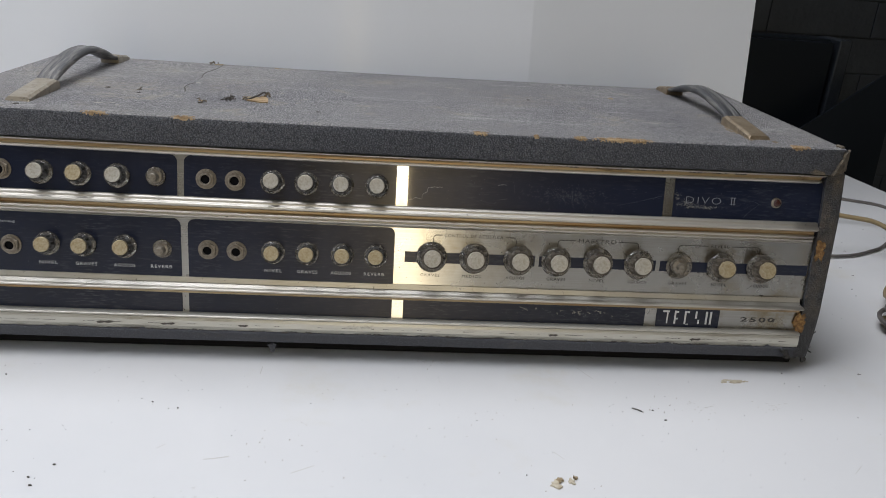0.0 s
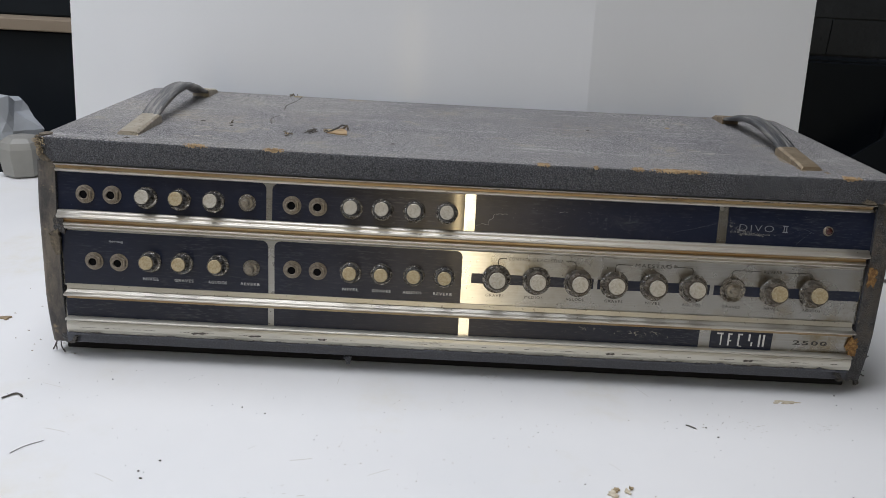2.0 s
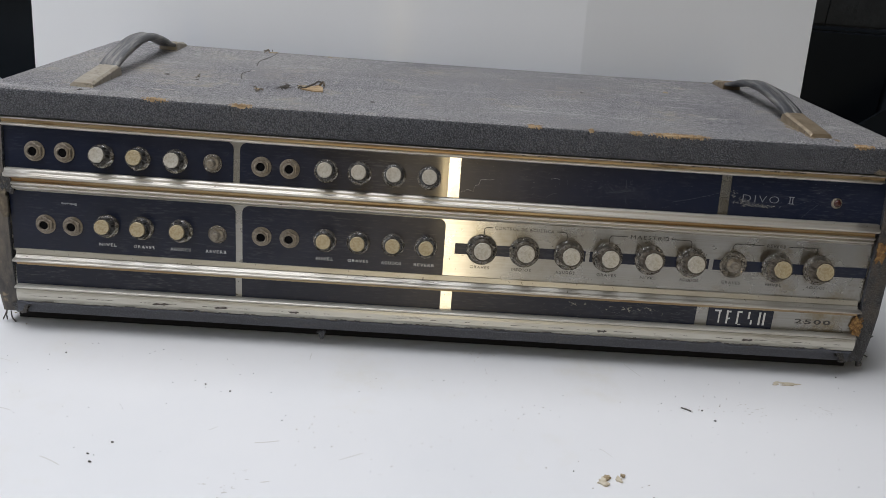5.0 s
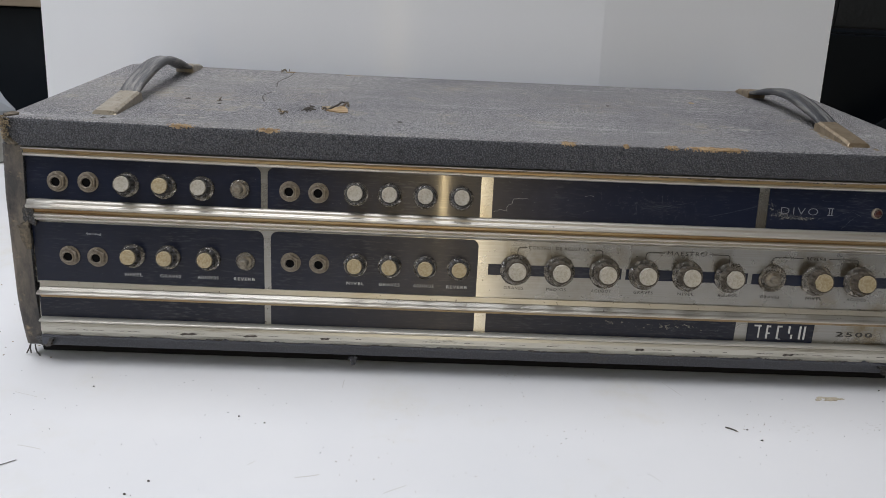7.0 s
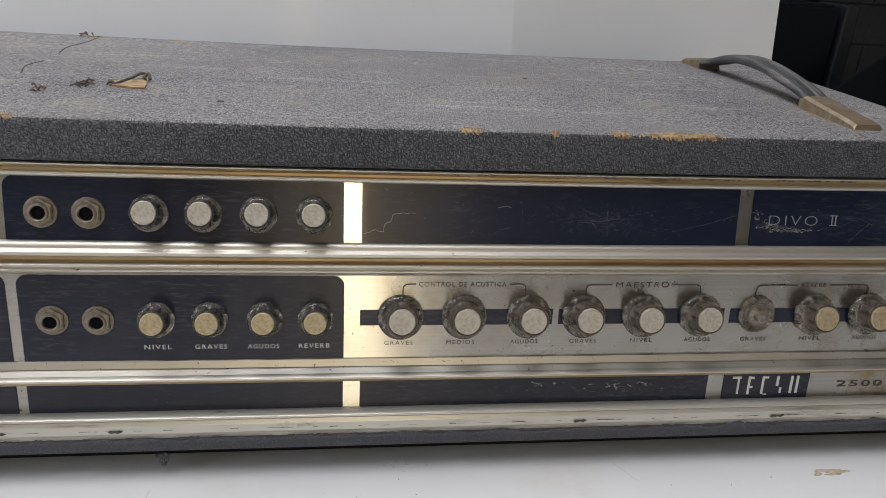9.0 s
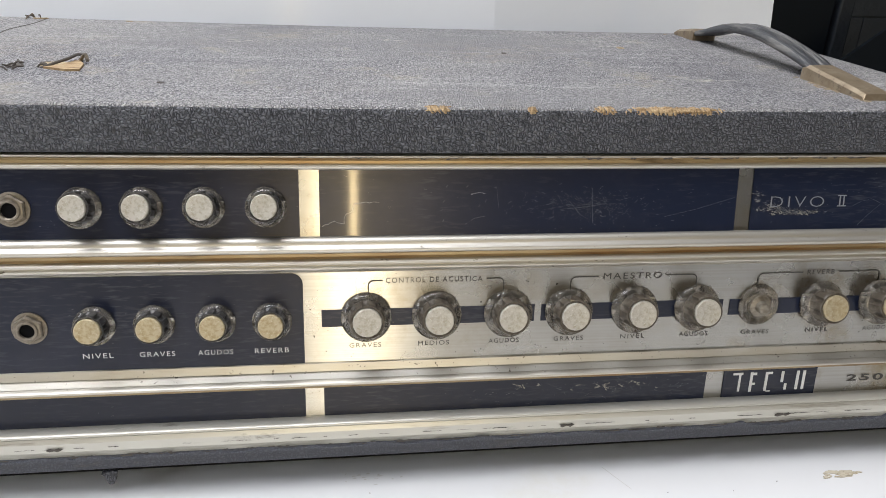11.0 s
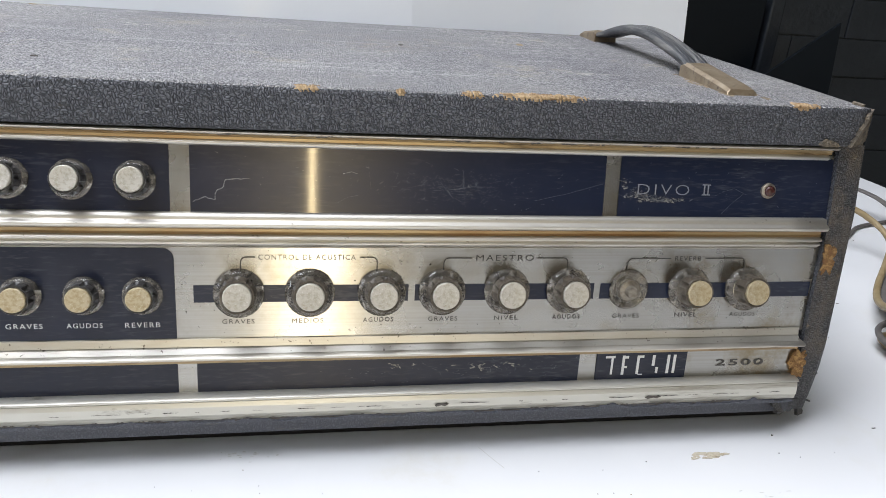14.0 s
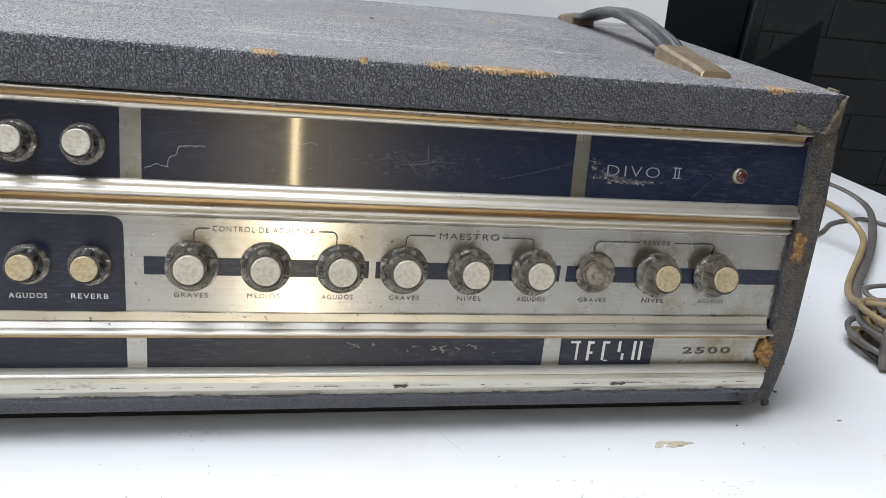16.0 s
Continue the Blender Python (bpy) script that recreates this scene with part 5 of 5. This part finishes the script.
for _ in range(260):
    x = rnd.uniform(-0.35, 0.335)
    z, out, w = rnd.choice(((0.0285, 0.0078, 0.0010), (0.0275, 0.0074, 0.0012), (0.0330, 0.0078, 0.0006), (0.1762, 0.0075, 0.0009), (0.1768, 0.0068, 0.0009)))
    if z > 0.17 and rnd.random() > 0.25 + 0.9 * x / 0.34:
        continue
    nick(x, z, rnd.uniform(0.002, 0.012), w * rnd.uniform(0.4, 1.1), rnd.uniform(-0.05, 0.05), out)
for x, ln in ((0.128, 0.010), (0.252, 0.013), (-0.19, 0.014), (-0.24, 0.016), (-0.13, 0.009)):
    nick(x, 0.0325, ln, 0.0022, 0.04, 0.0078)
tagged(part("chipped_paint", bm, crumb_dark, amp, "dark chips where paint is lost", True), kind="stuff")

# ---- cables beside the amplifier ----


def cable(points, r, mat, label, name="cable", flat=1.0):
    bm = bmesh.new()
    tube(bm, spline(points, 10), r, 10, flat)
    return solid(name, bm, mat, label, "cable", smooth=True)


cable([(0.30, 0.31, 0.055), (0.46, 0.312, 0.055), (0.570, 0.296, 0.048), (0.602, 0.284, 0.045), (0.622, 0.265, 0.034), (0.621, 0.240, 0.025), (0.600, 0.214, 0.018), (0.555, 0.168, 0.014), (0.527, 0.135, 0.016), (0.507, 0.103, 0.024), (0.500, 0.079, 0.034), (0.508, 0.060, 0.040), (0.54, 0.040, 0.040)], 0.0030, cable_yellow, "yellowed round cable running from behind the amplifier into a coil")
cable([(0.30, 0.34, 0.05), (0.55, 0.415, 0.04), (0.660, 0.412, 0.034), (0.696, 0.397, 0.030), (0.712, 0.370, 0.025), (0.706, 0.334, 0.020), (0.672, 0.284, 0.014), (0.627, 0.232, 0.012), (0.584, 0.188, 0.012), (0.548, 0.150, 0.012), (0.53, 0.115, 0.014), (0.55, 0.075, 0.018)], 0.0042, cable_grey, "flat grey-brown cable looping beside the coil", flat=0.5)
cable([(0.36, 0.29, 0.003), (0.54, 0.272, 0.003), (0.619, 0.300, 0.003), (0.663, 0.335, 0.003), (0.698, 0.349, 0.003), (0.724, 0.353, 0.003), (0.745, 0.325, 0.003), (0.80, 0.26, 0.003)], 0.0020, cable_grey, "thin grey cable lying on the table")
coil = thing("cable_coil", (0.55, 0.02, 0), "tied coil of yellowed and grey mains cable on the table", "cable")
rnd = random.Random(5)
for k in range(20):
    pts = []
    rx, ry, z0 = 0.082 + rnd.uniform(-0.020, 0.006), 0.040 + rnd.uniform(-0.016, 0.008), 0.0028 + 0.0019 * k
    ox, oy, ph = rnd.uniform(-0.004, 0.006), rnd.uniform(-0.005, 0.004), rnd.uniform(0, 6)
    for i in range(15):
        a = ph + 2 * math.pi * i / 14
        x, y = rx * math.cos(a), ry * math.sin(a)
        pts.append((0.549 + ox - x * 0.62 + y * 0.78, 0.018 + oy + x * 0.78 + y * 0.62, z0 + 0.0020 * math.sin(2 * a + k)))
    bm = bmesh.new(); tube(bm, spline(pts, 5), 0.0024, 8)
    part("loop", bm, cable_grey if k % 3 == 0 else cable_yellow, coil, "", False, True)
# a loose bight that stands out of the coil
bm = bmesh.new(); tube(bm, spline([(0.60, 0.09, 0.030), (0.555, 0.110, 0.034), (0.517, 0.108, 0.034), (0.512, 0.092, 0.032), (0.53, 0.070, 0.036), (0.57, 0.05, 0.038)], 8), 0.0024, 8, 0.7)
part("loop", bm, cable_grey, coil, "", False, True)
bm = bmesh.new()
for k in range(4):
    tube(bm, spline([(0.487 + 0.005 * k, 0.040 - 0.006 * k, 0.003), (0.484 + 0.005 * k, 0.043 - 0.006 * k, 0.026), (0.500 + 0.005 * k, 0.055 - 0.006 * k, 0.046), (0.522 + 0.005 * k, 0.062 - 0.006 * k, 0.040), (0.528 + 0.005 * k, 0.060 - 0.006 * k, 0.006)], 6), 0.0032, 8)
part("tie", bm, cable_grey, coil, "grey cable end wound round the coil", False, True)

# ---- crumbs on the table ----
for x, y, w, d, mat, seed, label in ((0.1036, -0.1727, 0.011, 0.012, stain_tan, 1.0, "tan chip of torn vinyl on the table"), (0.1148, -0.1695, 0.008, 0.008, stain_tan, 2.5, "tan chip of torn vinyl on the table")):
    bm = bmesh.new(); flake(bm, x, y, 0.0002, w, d, seed, 15, 0.0010)
    solid("chip", bm, mat, label, "debris", "crumbs on the table")
    bm = bmesh.new(); flake(bm, x + 0.003, y + 0.004, 0.0002, w * 0.7, d * 0.5, seed + 4, 13, 0.0015)
    solid("chip", bm, crumb_tan, "brown chip of torn vinyl on the table", "debris", "crumbs on the table")
bm = bmesh.new(); tube(bm, spline([(0.1835, -0.0785, 0.0006), (0.187, -0.0805, 0.0008), (0.1905, -0.0830, 0.0006)], 4), 0.0005, 6)
solid("splinter", bm, crumb_dark, "thin dark splinter on the white table", "debris", "crumbs on the table")
bm = bmesh.new(); flake(bm, -0.455, 0.054, 0.0002, 0.020, 0.008, 3.7, 13, 0.0016)
solid("chip", bm, crumb_brown, "brown splintered chip on the white table", "debris", "crumbs on the table")
for pts, r, label in (([(-0.381, -0.088, 0.0008), (-0.374, -0.081, 0.0012), (-0.369, -0.082, 0.0010), (-0.366, -0.085, 0.0008)], 0.0009, "dark bent scrap on the white table"), ([(-0.336, -0.159, 0.0005), (-0.330, -0.150, 0.0006), (-0.320, -0.142, 0.0005)], 0.0003, "thin dark fibre on the white table")):
    bm = bmesh.new(); tube(bm, spline(pts, 4), r, 6, 0.7)
    solid("fibre", bm, crumb_dark, label, "debris", "crumbs on the table")
bm = bmesh.new()
for k in range(26):
    flake(bm, -0.445 + rnd.gauss(0, 0.035), 0.01 + rnd.gauss(0, 0.05), 0.0001, rnd.uniform(0.001, 0.004), rnd.uniform(0.0008, 0.002), k * 1.7, 6, 0.0004)
for cx, cy, sp, n in ((-0.06, -0.14, 0.05, 22), (0.05, -0.08, 0.05, 16), (0.21, -0.075, 0.02, 12), (0.13, -0.20, 0.05, 14)):
    for k in range(n):
        flake(bm, cx + rnd.gauss(0, sp), cy + rnd.gauss(0, sp * 0.6), 0.0001, rnd.uniform(0.0006, 0.0016), rnd.uniform(0.0004, 0.0009), k * 2.3 + cx, 6, 0.0003)
tagged(solid("brown_specks", bm, crumb_brown, "brown specks of crumbled backing on the white table", "dust"), kind="stuff")
bm = bmesh.new()
for k in range(16):
    flake(bm, 0.2895 + rnd.gauss(0, 0.0045), -0.034 + rnd.gauss(0, 0.0016), 0.0001, rnd.uniform(0.007, 0.013), rnd.uniform(0.0025, 0.005), k + 0.5, 13, 0.0002 + 0.00003 * k)
tagged(solid("dried_stain", bm, stain_tan, "dried tan smear flaking on the white table", "stain"), kind="stuff")
for x, y, w in ((0.1998, -0.0809, 0.003), (-0.2374, -0.1724, 0.004), (-0.2330, -0.1803, 0.005), (-0.2265, -0.1594, 0.004), (-0.1855, -0.084, 0.003), (-0.1653, -0.0915, 0.003), (-0.3061, -0.0504, 0.003), (0.085, -0.163, 0.002), (0.178, -0.188, 0.004), (0.206, -0.094, 0.004), (0.3370, -0.0180, 0.003)):
    bm = bmesh.new(); flake(bm, x, y, 0.0001, w * 0.7, w * 0.4, x * 30, 8, 0.0008)
    solid("crumb", bm, crumb_dark, "small dark crumb on the white table", "debris", "crumbs on the table")
bm = bmesh.new()
for _ in range(260):
    x, y = rnd.uniform(-0.55, 0.62), rnd.choice((rnd.uniform(-0.30, -0.03), rnd.uniform(-0.14, -0.03)))
    flake(bm, x, y, 0.0001, rnd.uniform(0.0004, 0.0014), rnd.uniform(0.0003, 0.0010), rnd.uniform(0, 50), 5, 0.0003)
for _ in range(60):
    x, y = rnd.uniform(0.38, 0.80), rnd.uniform(-0.05, 0.42)
    flake(bm, x, y, 0.0001, rnd.uniform(0.001, 0.005), rnd.uniform(0.0006, 0.0016), rnd.uniform(0, 50), 6, 0.0003)
tagged(solid("dust_specks", bm, crumb_dark, "fine dark dust specks strewn on the white table", "dust"), kind="stuff")

bm = bmesh.new()
for _ in range(26):
    x, y, a = rnd.uniform(-0.5, 0.62), rnd.uniform(-0.30, 0.0), rnd.uniform(0, math.pi)
    ln, bend = rnd.uniform(0.004, 0.022), rnd.uniform(-0.12, 0.12)
    pts = [(x + ln * (t - 0.5) * math.cos(a + bend * t), y + ln * (t - 0.5) * math.sin(a + bend * t), 0.00012) for t in (0, 0.33, 0.66, 1)]
    tube(bm, spline(pts, 3), rnd.uniform(0.0002, 0.0005), 4, 0.3)
for cx, cy in ((0.30, -0.07), (-0.144, -0.195), (0.245, -0.075), (0.02, -0.012)):
    for _ in range(14):
        flake(bm, cx + rnd.gauss(0, 0.008), cy + rnd.gauss(0, 0.006), 0.0001, rnd.uniform(0.001, 0.005), rnd.uniform(0.0005, 0.0016), rnd.uniform(0, 40), 7, 0.0001)
tagged(solid("table_scuffing", bm, scuff_grey, "faint grey scuffs on the white tabletop", "scuffs"), kind="stuff")

# ---- bricks of the black wall ----
bm = bmesh.new(); box(bm, (-0.1120, -0.0022, -0.0355), (0.1120, 0.004, 0.0355), 0.0009, 1)
brick_me = finish(bm, "brick", brick_dark)
for row in range(18):
    for col in range(8):
        x, z = 0.30 + 0.226 * col + (0.113 if row % 2 else 0), -0.55 + 0.073 * row
        ob = part("brick", brick_me, None, wall_north)
        ob.matrix_basis = pose(x, 0.996 + 0.003 * rnd.random(), z, 0, 0.5 * (rnd.random() - 0.5), 0.6 * (rnd.random() - 0.5))
